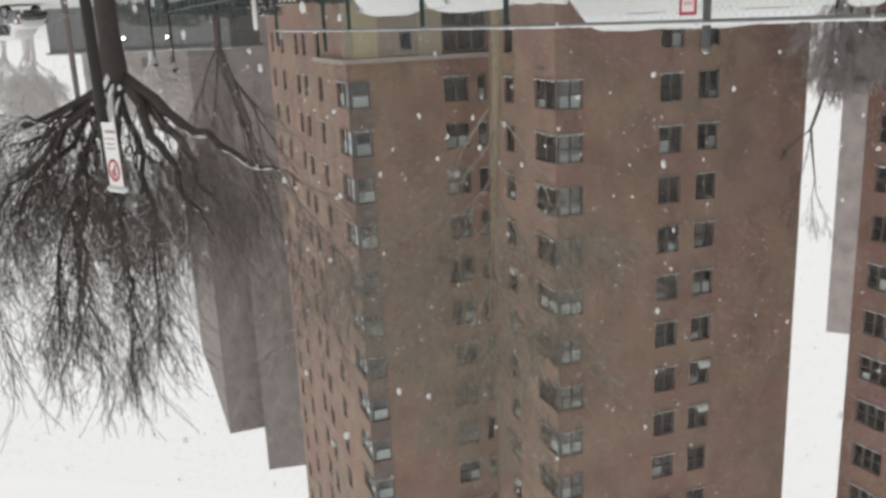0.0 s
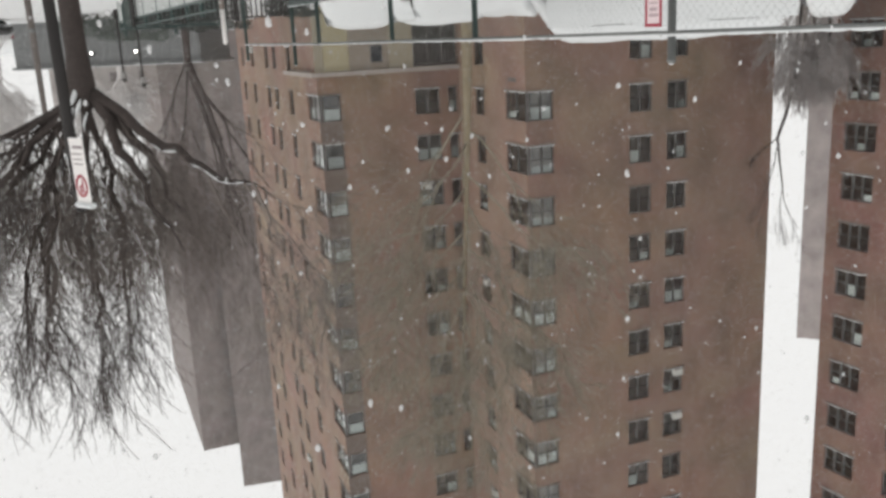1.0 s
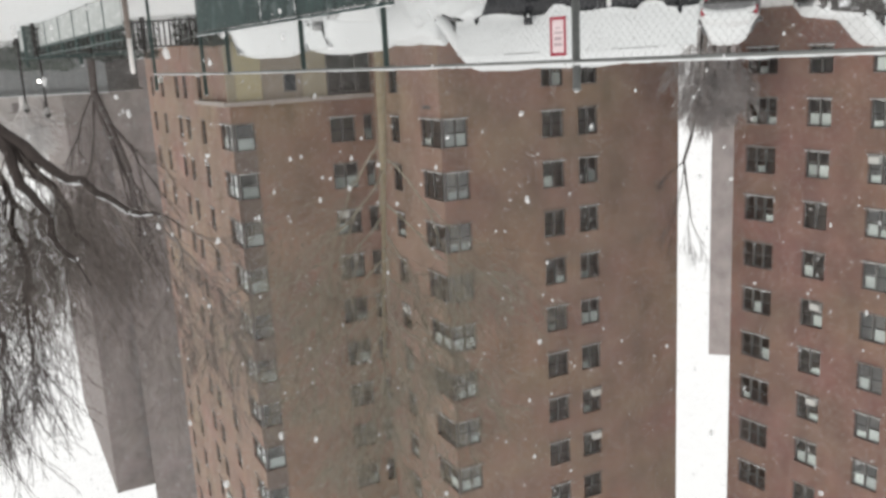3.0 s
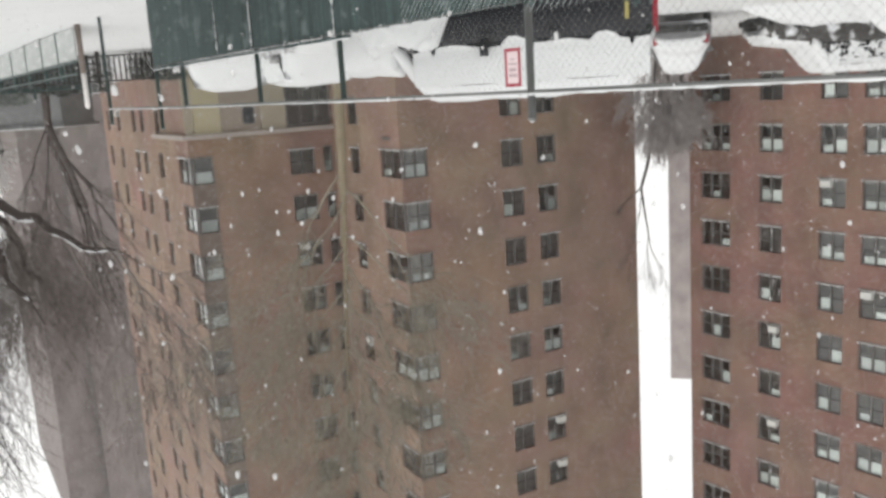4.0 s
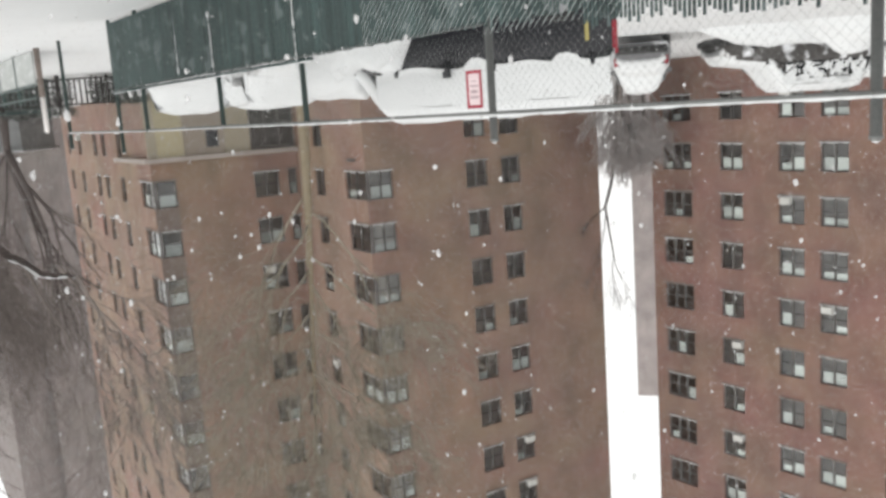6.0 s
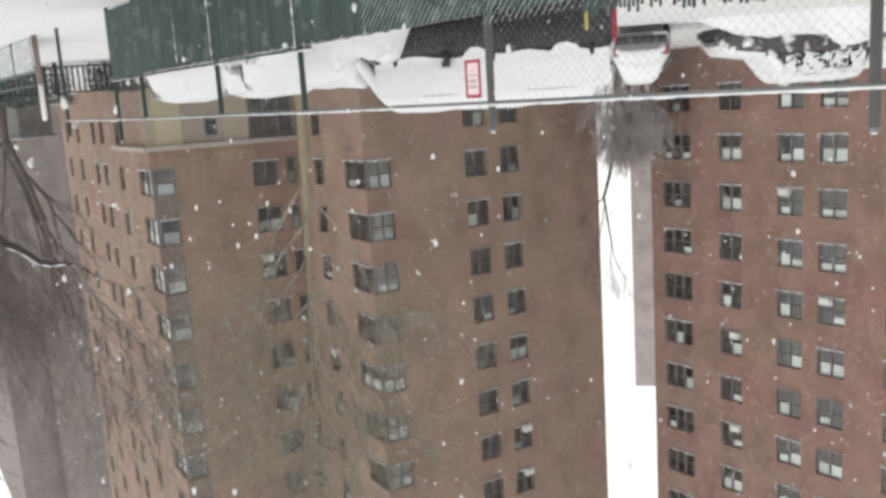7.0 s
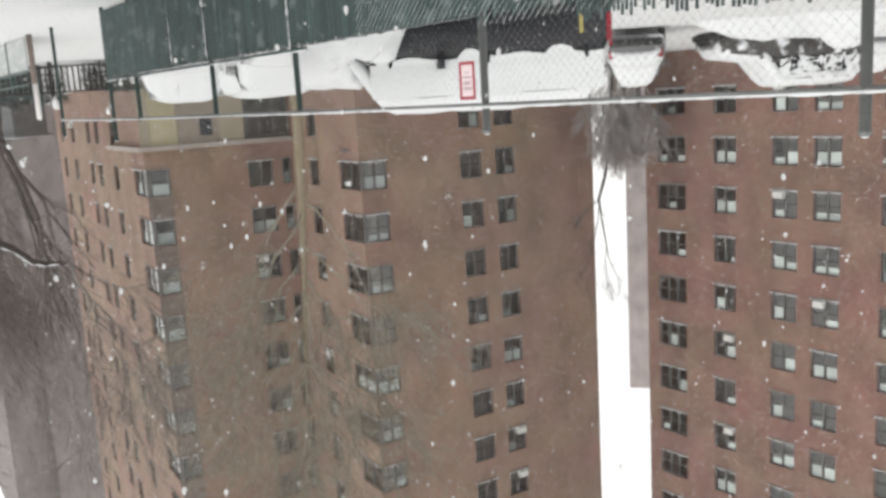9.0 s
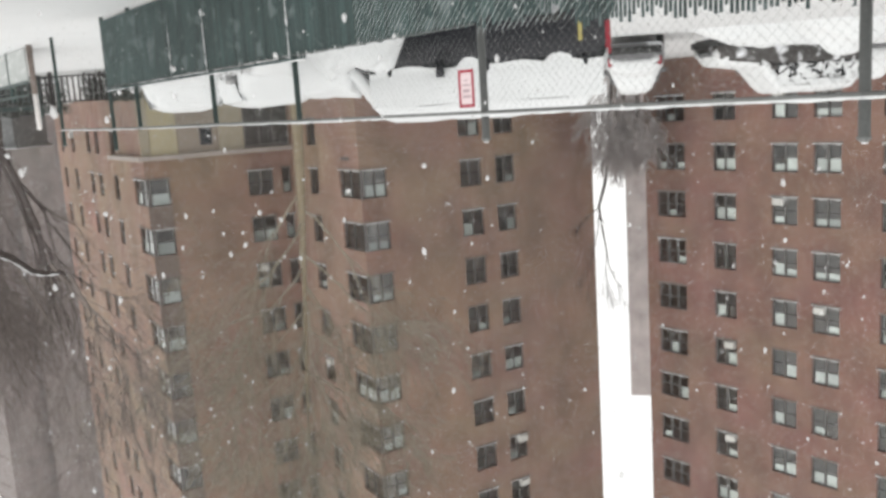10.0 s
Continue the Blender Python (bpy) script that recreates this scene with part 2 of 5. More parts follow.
# ------------------------------------------------------------------ mesh helpers
def mesh_of(name, verts, faces, mat, smooth=False):
    me = bpy.data.meshes.new(name)
    me.from_pydata([tuple(v) for v in verts], [], faces)
    me.materials.append(mat)
    me.validate()
    if smooth:
        me.polygons.foreach_set("use_smooth", [True] * len(me.polygons))
    me.update()
    return me


def bm_mesh(name, bm, mat, smooth=False):
    me = bpy.data.meshes.new(name)
    bmesh.ops.recalc_face_normals(bm, faces=bm.faces)
    bm.to_mesh(me)
    bm.free()
    me.materials.append(mat)
    if smooth:
        me.polygons.foreach_set("use_smooth", [True] * len(me.polygons))
    return me


def child(name, me, parent, m=None, label=""):
    ob = new(name, me)
    ob.parent = parent
    if m is not None:
        ob.matrix_basis = m
    return tagged(ob, label)


def thing(name, m, label, category, group="", kind=""):
    ob = new(name)
    ob.matrix_basis = m
    ob.empty_display_size = 0.2
    return tagged(ob, label, category, group, kind)


def box_data(boxes):
    """Verts and faces of boxes (x0, x1, y0, y1, z0, z1)."""
    v, f = [], []
    for x0, x1, y0, y1, z0, z1 in boxes:
        k = len(v)
        v += [(x0, y0, z0), (x1, y0, z0), (x1, y1, z0), (x0, y1, z0), (x0, y0, z1), (x1, y0, z1), (x1, y1, z1), (x0, y1, z1)]
        f += [(k, k + 3, k + 2, k + 1), (k + 4, k + 5, k + 6, k + 7), (k, k + 1, k + 5, k + 4), (k + 1, k + 2, k + 6, k + 5), (k + 2, k + 3, k + 7, k + 6), (k + 3, k, k + 4, k + 7)]
    return v, f


def boxes_mesh(name, boxes, mat):
    return mesh_of(name, *box_data(boxes), mat)


def bevel_box(name, size, mat, bevel=0.01, segments=2):
    """A box standing on z = 0, centred in x and y, with rounded edges."""
    bm = bmesh.new()
    bmesh.ops.create_cube(bm, size=1.0)
    bmesh.ops.scale(bm, vec=size, verts=bm.verts)
    bmesh.ops.translate(bm, vec=(0, 0, size[2] / 2), verts=bm.verts)
    bmesh.ops.bevel(bm, geom=bm.edges[:], offset=bevel, segments=segments, affect="EDGES")
    return bm_mesh(name, bm, mat)


def tube_into(v, f, path, radii, sides=6):
    """Adds a tapered tube along a path of Vectors."""
    k0 = len(v)
    n = len(path)
    for i, p in enumerate(path):
        d = (path[min(i + 1, n - 1)] - path[max(i - 1, 0)]).normalized()
        a = d.orthogonal().normalized()
        b = d.cross(a)
        if i:
            a = (last - d * last.dot(d)).normalized()
            b = d.cross(a)
        last = a
        for s in range(sides):
            t = 2 * math.pi * s / sides
            v.append(p + (a * math.cos(t) + b * math.sin(t)) * radii[i])
    for i in range(n - 1):
        for s in range(sides):
            q, r = k0 + i * sides + s, k0 + i * sides + (s + 1) % sides
            f.append((q, r, r + sides, q + sides))
    f.append(tuple(k0 + s for s in reversed(range(sides))))
    f.append(tuple(k0 + (n - 1) * sides + s for s in range(sides)))


def tube_mesh(name, path, radii, mat, sides=10):
    v, f = [], []
    tube_into(v, f, [Vector(p) for p in path], radii, sides)
    return mesh_of(name, v, f, mat, True)


def lathe(name, profile, mat, sides=16):
    """Turned about z from (radius, z) pairs."""
    v, f = [], []
    for r, z in profile:
        for s in range(sides):
            t = 2 * math.pi * s / sides
            v.append((r * math.cos(t), r * math.sin(t), z))
    for i in range(len(profile) - 1):
        for s in range(sides):
            q, r = i * sides + s, i * sides + (s + 1) % sides
            f.append((q, r, r + sides, q + sides))
    f.append(tuple(reversed(range(sides))))
    f.append(tuple((len(profile) - 1) * sides + s for s in range(sides)))
    return mesh_of(name, v, f, mat, True)


# ------------------------------------------------------------------ ground
def ground_height(x, y):
    near = 1.0 if y < 60 else 0.0
    return near * (0.05 * noise.noise((x * 0.25, y * 0.25, 3.0)) + 0.02 * noise.noise((x * 1.1, y * 1.1, 7.0)))


def build_ground():
    xs = sorted(set([-3000, -1200, -500, -200, -100] + [-60 + 1.5 * i for i in range(81)] + [100, 200, 500, 1200, 3000]))
    ys = sorted(set([-3000, -1000, -300, -100, -40, -20, -10] + [-4 + 1.5 * i for i in range(60)] + [100, 160, 300, 800, 3000]))
    v = [(x, y, ground_height(x, y)) for y in ys for x in xs]
    w = len(xs)
    f = [(j * w + i, j * w + i + 1, (j + 1) * w + i + 1, (j + 1) * w + i) for j in range(len(ys) - 1) for i in range(w - 1)]
    ob = new("ground", mesh_of("ground", v, f, SNOW, True))
    tagged(ob, "snow-covered open ground with soft uneven drifts", "ground", kind="structure")


build_ground()


# ------------------------------------------------------------------ apartment towers
STOREY, SILL0, WIN_H = 2.65, 1.99, 1.42
rng = random.Random(11)


def wall_mesh(name, length, height, openings, mat, depth=0.3):
    """A wall in its own x (along), y (inwards), z (up), with real openings (s0, s1, z0, z1)."""
    ss = sorted({0.004, length - 0.004} | {o[0] for o in openings} | {o[1] for o in openings})
    zs = sorted({0.0, height} | {o[2] for o in openings} | {o[3] for o in openings})
    hole = set()
    for s0, s1, z0, z1 in openings:
        for i in range(len(ss) - 1):
            for j in range(len(zs) - 1):
                if s0 <= ss[i] and ss[i + 1] <= s1 and z0 <= zs[j] and zs[j + 1] <= z1:
                    hole.add((i, j))
    nz = len(zs)
    v = [(s, y, z) for y in (0.0, depth) for s in ss for z in zs]
    off = len(ss) * nz

    def at(i, j, back):
        return i * nz + j + off * back
    f = []
    ni, nj = len(ss) - 1, nz - 1
    solid = lambda i, j: 0 <= i < ni and 0 <= j < nj and (i, j) not in hole
    for i in range(ni):
        for j in range(nj):
            if not solid(i, j):
                continue
            f.append((at(i, j, 0), at(i + 1, j, 0), at(i + 1, j + 1, 0), at(i, j + 1, 0)))
            f.append((at(i, j, 1), at(i, j + 1, 1), at(i + 1, j + 1, 1), at(i + 1, j, 1)))
            if not solid(i - 1, j):
                f.append((at(i, j, 0), at(i, j + 1, 0), at(i, j + 1, 1), at(i, j, 1)))
            if not solid(i + 1, j):
                f.append((at(i + 1, j, 0), at(i + 1, j, 1), at(i + 1, j + 1, 1), at(i + 1, j + 1, 0)))
            if not solid(i, j - 1):
                f.append((at(i, j, 0), at(i, j, 1), at(i + 1, j, 1), at(i + 1, j, 0)))
            if not solid(i, j + 1):
                f.append((at(i, j + 1, 0), at(i + 1, j + 1, 0), at(i + 1, j + 1, 1), at(i, j + 1, 1)))
    return mesh_of(name, v, f, mat)


def frame_mesh(w, h, lights):
    """Sash window frame: outer frame, mullions, one meeting rail a light."""
    t, d = 0.055, 0.09
    b = [(0, t, 0, d, 0, h), (w - t, w, 0, d, 0, h), (t, w - t, 0, d, 0, t), (t, w - t, 0, d, h - t, h)]
    step = (w - 2 * t) / lights
    for i in range(1, lights):
        x = t + i * step
        b.append((x - 0.045, x + 0.045, -0.004, d, t, h - t))
    for i in range(lights):
        x0, x1 = t + i * step + (0.045 if i else 0), t + (i + 1) * step - (0.045 if i < lights - 1 else 0)
        b.append((x0, x1, 0.02, d - 0.01, h * 0.5 - 0.025, h * 0.5 + 0.025))
        b.append((x0, x0 + 0.03, 0.015, 0.05, t, h * 0.5 - 0.025))
        b.append((x1 - 0.03, x1, 0.015, 0.05, t, h * 0.5 - 0.025))
    return boxes_mesh("window_frame", b, FRAME)


FRAME_CACHE = {}


def window_meshes(w, h, lights):
    key = (round(w, 2), round(h, 2), lights)
    if key not in FRAME_CACHE:
        step = (w - 0.11) / lights
        sill = boxes_mesh("sill", [(-0.06, w + 0.06, -0.16, 0.06, -0.07, 0.0)], SILL)
        snow_v, snow_f = [], []
        n = 9
        for i in range(n):
            x = -0.05 + (w + 0.1) * i / (n - 1)
            top = 0.045 + 0.02 * math.sin(i * 1.7 + w * 9)
            for y, z in ((-0.155, 0.002), (-0.15, top * 0.8), (-0.06, top), (0.03, top * 0.6), (0.035, 0.002)):
                snow_v.append((x, y, z))
        for i in range(n - 1):
            for s in range(5):
                q, r = i * 5 + s, i * 5 + (s + 1) % 5
                snow_f.append((q, q + 5, r + 5, r))
        snow_f += [(0, 1, 2, 3, 4), tuple(reversed(range((n - 1) * 5, n * 5)))]
        snow = mesh_of("sill_snow", snow_v, snow_f, SNOW, True)
        pane = boxes_mesh("pane", [(0.05, w - 0.05, 0.05, 0.056, 0.05, h - 0.05)], GLASS)
        blinds = []
        for frac in (0.28, 0.45, 0.5):
            blinds.append(boxes_mesh("blind", [(0.0, step - 0.12, 0.064, 0.07, -h * frac, -0.06)], BLIND))
        FRAME_CACHE[key] = (frame_mesh(w, h, lights), pane, sill, snow, blinds, step)
    return FRAME_CACHE[key]


def ac_mesh():
    me = bevel_box("air_conditioner", (0.56, 0.42, 0.36), AC_WHITE, 0.02, 2)
    me.transform(Matrix.Translation((0.28, -0.07, 0)))
    return me


AC_MESH = ac_mesh()


def add_window(building, wall_m, s, z, w, h, lights, shade=0.5, ac=0.12, snowy=True):
    """One window unit in an opening: frame > pane, sill, snow, blinds and sometimes an air conditioner."""
    fr, pane, sill, snow, blinds, step = window_meshes(w, h, lights)
    win = child("window", fr, building, wall_m @ Matrix.Translation((s, 0.1, z)))
    p = child("pane", pane, win)
    p.visible_shadow = False
    child("sill", sill, win, Matrix.Translation((0, 0.0, 0)))
    if snowy and rng.random() < 0.62:
        child("sill_snow", snow, win, label="snow lying on the sill")
    which = rng.randrange(3)
    for i in range(lights):
        if rng.random() < shade:
            child("blind", blinds[which if rng.random() < 0.7 else rng.randrange(3)], win, Matrix.Translation((0.09 + i * step, 0.0, h)))
    if rng.random() < ac and w > 1.0:
        child("air_conditioner", AC_MESH, win, Matrix.Translation((0.1 if rng.random() < 0.5 else w - 0.68, 0.0, 0.06)), "white window air conditioner")


def wall_matrix(a, d):
    """x along d, y inwards, z up, seen from outside with d to the right."""
    d = Vector((d[0], d[1], 0)).normalized()
    y = Vector((0, 0, 1)).cross(d)
    return Matrix(((d.x, y.x, 0, a[0]), (d.y, y.y, 0, a[1]), (0, 0, 1, 0), (0, 0, 0, 1)))


def tower_wall(building, a, d, length, height, columns, mat, rows, skip0=()):
    """columns: (s0, s1, lights, shade, ac), and "start" or "end" where the window turns the corner there."""
    m = wall_matrix(a, d)
    opens, holes = [], []
    for ci, (s0, s1, lights, shade, ac, *turns) in enumerate(columns):
        for r in range(rows):
            if r == 0 and ci in skip0:
                continue
            z0, z1 = SILL0 + STOREY * r, SILL0 + STOREY * r + WIN_H
            opens.append((s0, s1, z0, z1, lights, shade, ac))
            holes.append((0.004 if "start" in turns else s0, length - 0.004 if "end" in turns else s1, z0, z1))
    child("wall", wall_mesh("wall", length, height, holes, mat), building, m)
    for s0, s1, z0, z1, lights, shade, ac in opens:
        add_window(building, m, s0, z0, s1 - s0, z1 - z0, lights, shade, ac)
    return m


def corner_posts(building, m, s, rows):
    """The steel post and the piece of sill where two windows meet at the corner, at the end s of a wall."""
    post = boxes_mesh("corner_post", [(s - 0.188, s - 0.06, 0.06, 0.188, 0.0, WIN_H)], FRAME)
    sill = boxes_mesh("sill", [(s - 0.128, s + 0.058, -0.058, 0.158, -0.068, -0.004)], SILL)
    for r in range(1, rows):
        p = child("corner_post", post, building, m @ Matrix.Translation((0, 0, SILL0 + STOREY * r)))
        child("sill", sill, p)


def roof_slab(points, z, thick, mat, name="roof"):
    v = [(x, y, z) for x, y in points] + [(x, y, z + thick) for x, y in points]
    n = len(points)
    f = [tuple(reversed(range(n))), tuple(range(n, 2 * n))] + [(i, (i + 1) % n, n + (i + 1) % n, n + i) for i in range(n)]
    return mesh_of(name, v, f, mat)


def inner_core(points, height, mat):
    """Plain walls a little way in, so that the rooms have a back."""
    n = len(points)
    v = [(x, y, 0.0) for x, y in points] + [(x, y, height) for x, y in points]
    f = [(i, (i + 1) % n, n + (i + 1) % n, n + i) for i in range(n)]
    return mesh_of("inner_wall", v, f, mat)


U = Vector((0.85, -0.527)).normalized()
N = Vector((0.527, 0.85)).normalized()
C1, EG, C2 = Vector((3.84, 42.58)), Vector((-8.97, 50.52)), Vector((15.24, 45.41))
L1 = (C1 - EG).length
DEPTH = (C2 - C1).dot(N)
L2 = (C2 - C1).dot(U)
INNER = C1 + N * DEPTH
L3 = 26.5
ROWS_UP, TALL = 18, 50.0


def build_brown_tower():
    b = thing("apartment_building", Matrix.Identity(4), "tall brown brick apartment tower with corner windows and snowy sills", "building", "apartment towers")
    tower_wall(b, EG, U, L1, TALL, [(L1 - 9.45, L1 - 8.17, 2, 0.35, 0.12), (L1 - 7.25, L1 - 5.89, 2, 0.35, 0.12), (L1 - 1.5, L1 - 0.19, 2, 0.6, 0.05, "end")], BRICK_BROWN, ROWS_UP, skip0=(2,))
    tower_wall(b, C1, N, DEPTH, TALL, [(0.19, 2.3, 2, 0.3, 0.05, "start"), (4.9, 6.1, 1, 0.25, 0.1)], BRICK_BROWN, ROWS_UP, skip0=(0,))
    m2 = tower_wall(b, INNER, U, L2, TALL, [(0.1, 0.65, 1, 0.3, 0), (L2 - 7.02, L2 - 5.54, 2, 0.3, 0.1), (L2 - 1.25, L2 - 0.19, 1, 0.85, 0.08, "end")], BRICK_BROWN, ROWS_UP, skip0=(0, 1, 2))
    m3 = tower_wall(b, C2, N, L3, TALL, [(0.19, 2.6, 2, 0.8, 0, "start"), (6.4, 7.6, 1, 0.7, 0.05), (10.9, 12.1, 1, 0.6, 0.05), (13.6, 14.8, 1, 0.6, 0), (19.2, 20.4, 1, 0.6, 0.05), (23.6, 24.8, 1, 0.6, 0)], BRICK_BROWN, ROWS_UP, skip0=(0,))
    corner_posts(b, wall_matrix(EG, U), L1, ROWS_UP)
    corner_posts(b, m2, L2, ROWS_UP)
    far = C2 + N * L3
    back = far - U * (L1 + L2)
    for a, d, length in ((far, -U, L1 + L2), (back, -N, (back - EG).length)):
        child("wall", wall_mesh("wall", length, TALL, [], BRICK_BROWN), b, wall_matrix(a, d))
    outline = [EG, C1, INNER, C2, far, back]
    child("roof", roof_slab(outline, TALL, 0.5, CONCRETE), b)
    k = 1.6
    core = [EG + U * k + N * k, C1 - U * k + N * k, INNER - U * k + N * k, C2 - U * k + N * k, far - U * k - N * k, back + U * k - N * k]
    child("inner_wall", inner_core(core, TALL, DARK_ROOM), b)
    # ground floor of the wing: cladding panels under a projecting concrete beam
    for s0, s1, z1, mat, lab in ((L2 - 0.42, L2 + 0.06, 3.40, BEIGE, "beige cladding panel"), (L2 - 1.85, L2 - 0.44, 3.40, YELLOW, "faded yellow cladding panel"), (L2 - 4.08, L2 - 1.87, 3.40, TAUPE, "taupe cladding panel"), (L2 - 5.5, L2 - 4.1, 3.40, BEIGE, "beige cladding panel")):
        child("panel", boxes_mesh("panel", [(s0, s1, -0.06, -0.004, 0, z1)], mat), b, m2, lab)
    dark = child("shopfront", boxes_mesh("shopfront", [(L2 - 8.1, L2 - 5.52, -0.05, -0.004, 0.0, 0.5)], FRAME), b, m2, "dark framed ground-floor glazing")
    child("lintel", boxes_mesh("lintel", [(L2 - 8.1, L2 - 5.52, -0.05, -0.004, 3.2, 3.4)], FRAME), dark)
    for i in range(4):
        child("mullion", boxes_mesh("mullion", [(L2 - 8.1 + 0.83 * i, L2 - 8.02 + 0.83 * i, -0.05, -0.004, 0.5, 3.2)], FRAME), dark)
    child("pane", boxes_mesh("pane", [(L2 - 8.05, L2 - 5.55, -0.03, -0.02, 0.5, 3.2)], SHOP_GLASS), dark)
    small = child("window", boxes_mesh("window", [(L2 - 3.75, L2 - 3.05, -0.09, -0.062, 2.1, 3.05)], FRAME), b, m2, "small dark window in the cladding")
    child("pane", boxes_mesh("pane", [(L2 - 3.68, L2 - 3.12, -0.095, -0.091, 2.17, 2.98)], CAR_GLASS), small)
    child("beam", boxes_mesh("beam", [(0.0, L2 + 0.3, -0.3, -0.004, 3.42, 3.66)], CONCRETE), b, m2, "projecting concrete beam")
    child("beam", boxes_mesh("beam", [(0.0, 7.4, -0.3, -0.004, 3.42, 3.66)], CONCRETE), b, m3, "projecting concrete beam")
    spandrel = boxes_mesh("spandrel", [(L2 - 1.27, L2 - 0.01, -0.006, 0.02, 0.02, STOREY - WIN_H - 0.09)], SPANDREL)
    for r in range(1, ROWS_UP - 1):
        child("spandrel", spandrel, b, m2 @ Matrix.Translation((0, 0, SILL0 + STOREY * r + WIN_H)), "grey-brown infill under the corner window")
    child("vent", boxes_mesh("vent", [(1.0, 1.9, -0.03, -0.004, 4.0, 4.16)], FRAME), b, wall_matrix(C1, N))


build_brown_tower()

RA = Vector((-12.36, 49.14))
UR = Vector((6.52, 8.37)).normalized()          # to the viewer's right, away from RA it runs to the left
NR = Vector((-UR.y, UR.x))
RED_EDGE = RA + UR * 0.78


def build_red_tower():
    b = thing("apartment_building", Matrix.Identity(4), "tall red brick apartment tower with paired windows and snowy sills", "building", "apartment towers")
    length = 30.0
    a = RED_EDGE - UR * length
    cols = []
    for s0, s1, lights, shade, ac in ((0.0, 1.9, 3, 0.3, 0.15), (3.7, 5.05, 2, 0.4, 0.3), (7.1, 8.48, 2, 0.6, 0.25), (9.3, 10.68, 2, 0.75, 0.25), (12.6, 14.1, 2, 0.7, 0.1), (16.0, 17.4, 2, 0.6, 0.2), (20.0, 21.4, 2, 0.5, 0.2), (24.0, 25.4, 2, 0.5, 0.2)):
        cols.append((length - 0.78 - s1, length - 0.78 - s0, lights, shade, ac))
    tower_wall(b, a, UR, length, TALL, cols, BRICK_RED, ROWS_UP)
    wide = 18.0
    p1, p2 = RED_EDGE + NR * wide, a + NR * wide
    for q, d, ln in ((RED_EDGE, NR, wide), (p1, -UR, length), (p2, -NR, wide)):
        child("wall", wall_mesh("wall", ln, TALL, [], BRICK_RED), b, wall_matrix(q, d))
    child("roof", roof_slab([a, RED_EDGE, p1, p2], TALL, 0.5, CONCRETE), b)
    k = 1.6
    child("inner_wall", inner_core([a + UR * k + NR * k, RED_EDGE - UR * k + NR * k, p1 - UR * k - NR * k, p2 + UR * k - NR * k], TALL, DARK_ROOM), b)


build_red_tower()


def far_block(x0, x1, y, deep, tall, label, turn=0.0, mat=None):
    mat = mat or HAZED_BRICK
    b = thing("apartment_building", pose(x0, y, 0, 0, 0, turn), label, "building", "distant blocks")
    w = x1 - x0
    child("wall", boxes_mesh("wall", [(0, w, 0, deep, 0, tall)], mat), b)
    child("roof", boxes_mesh("roof", [(0, w, 0, deep, tall + 0.004, tall + 0.6)], mat), b)
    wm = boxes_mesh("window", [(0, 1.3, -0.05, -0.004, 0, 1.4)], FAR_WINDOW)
    for i in range(int(w / 4)):
        for r in range(int(tall / 2.8) - 1):
            child("window", wm, b, Matrix.Translation((1.6 + 4 * i, 0, 2 + 2.8 * r)))
    return b


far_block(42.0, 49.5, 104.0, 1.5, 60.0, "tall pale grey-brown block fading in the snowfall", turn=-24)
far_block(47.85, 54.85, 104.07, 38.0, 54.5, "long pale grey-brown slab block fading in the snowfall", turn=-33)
far_block(-37.4, -22.6, 103.5, 6.0, 39.4, "pale grey-pink slab block seen through snowfall", turn=13.5, mat=HAZED_PINK_BRICK)
far_block(65.0, 80.0, 122.0, 10.0, 9.0, "low block far behind the lamps, coloured pale for haze", turn=-31, mat=HAZED_WALL)


# ------------------------------------------------------------------ chain-link fence with green slats
F0, FSTEP = Vector((-2.22, 4.57)), Vector((1.849, 2.426))
RAIL_Z = 1.785


def fence_at(n):
    p = F0 + FSTEP * n
    return Vector((p.x, p.y, 0))


def wire_strands(length, z0, z1, pitch=0.072, r=0.0015):
    """Two families of slanting wires in the plane y = 0, clipped to the panel, the one just before the other."""
    v, f = [], []
    h = z1 - z0
    for fam in (1, -1):
        k = -int(h / pitch) - 1
        while k * pitch < length + h:
            x_bot = k * pitch
            t0, t1 = 0.0, h
            if fam == 1:
                t0, t1 = max(t0, -x_bot), min(t1, length - x_bot)
            else:
                t0, t1 = max(t0, x_bot - length), min(t1, x_bot)
            k += 1
            if t1 - t0 < 0.02:
                continue
            y = -0.002 * fam
            p, q = Vector((x_bot + fam * t0, y, z0 + t0)), Vector((x_bot + fam * t1, y, z0 + t1))
            tube_into(v, f, [p, q], [r, r], 4)
    return v, f


def wire_dashes(length, z0, z1, pitch=0.072, r=0.0024):
    """Where the mesh is woven round slats only the wires of one slant show, as short dashes before them."""
    v, f = [], []
    rows = int((z1 - z0) / (pitch * 0.5))
    rs = random.Random(int(length * 1000))
    for j in range(rows):
        z = z0 + (j + 0.5) * pitch * 0.5
        for k in range(int(length / pitch) + 1):
            x = (k + 0.5 * (j % 2)) * pitch + rs.uniform(-0.004, 0.004)
            h = 0.34 * pitch * rs.uniform(0.75, 1.1)
            if h < x < length - h:
                tube_into(v, f, [Vector((x - h * 0.8, -0.001, z - h)), Vector((x, -0.005, z)), Vector((x + h * 0.8, -0.001, z + h))], [r * 0.6, r * rs.uniform(0.7, 1.15), r * 0.6], 4)
    return v, f


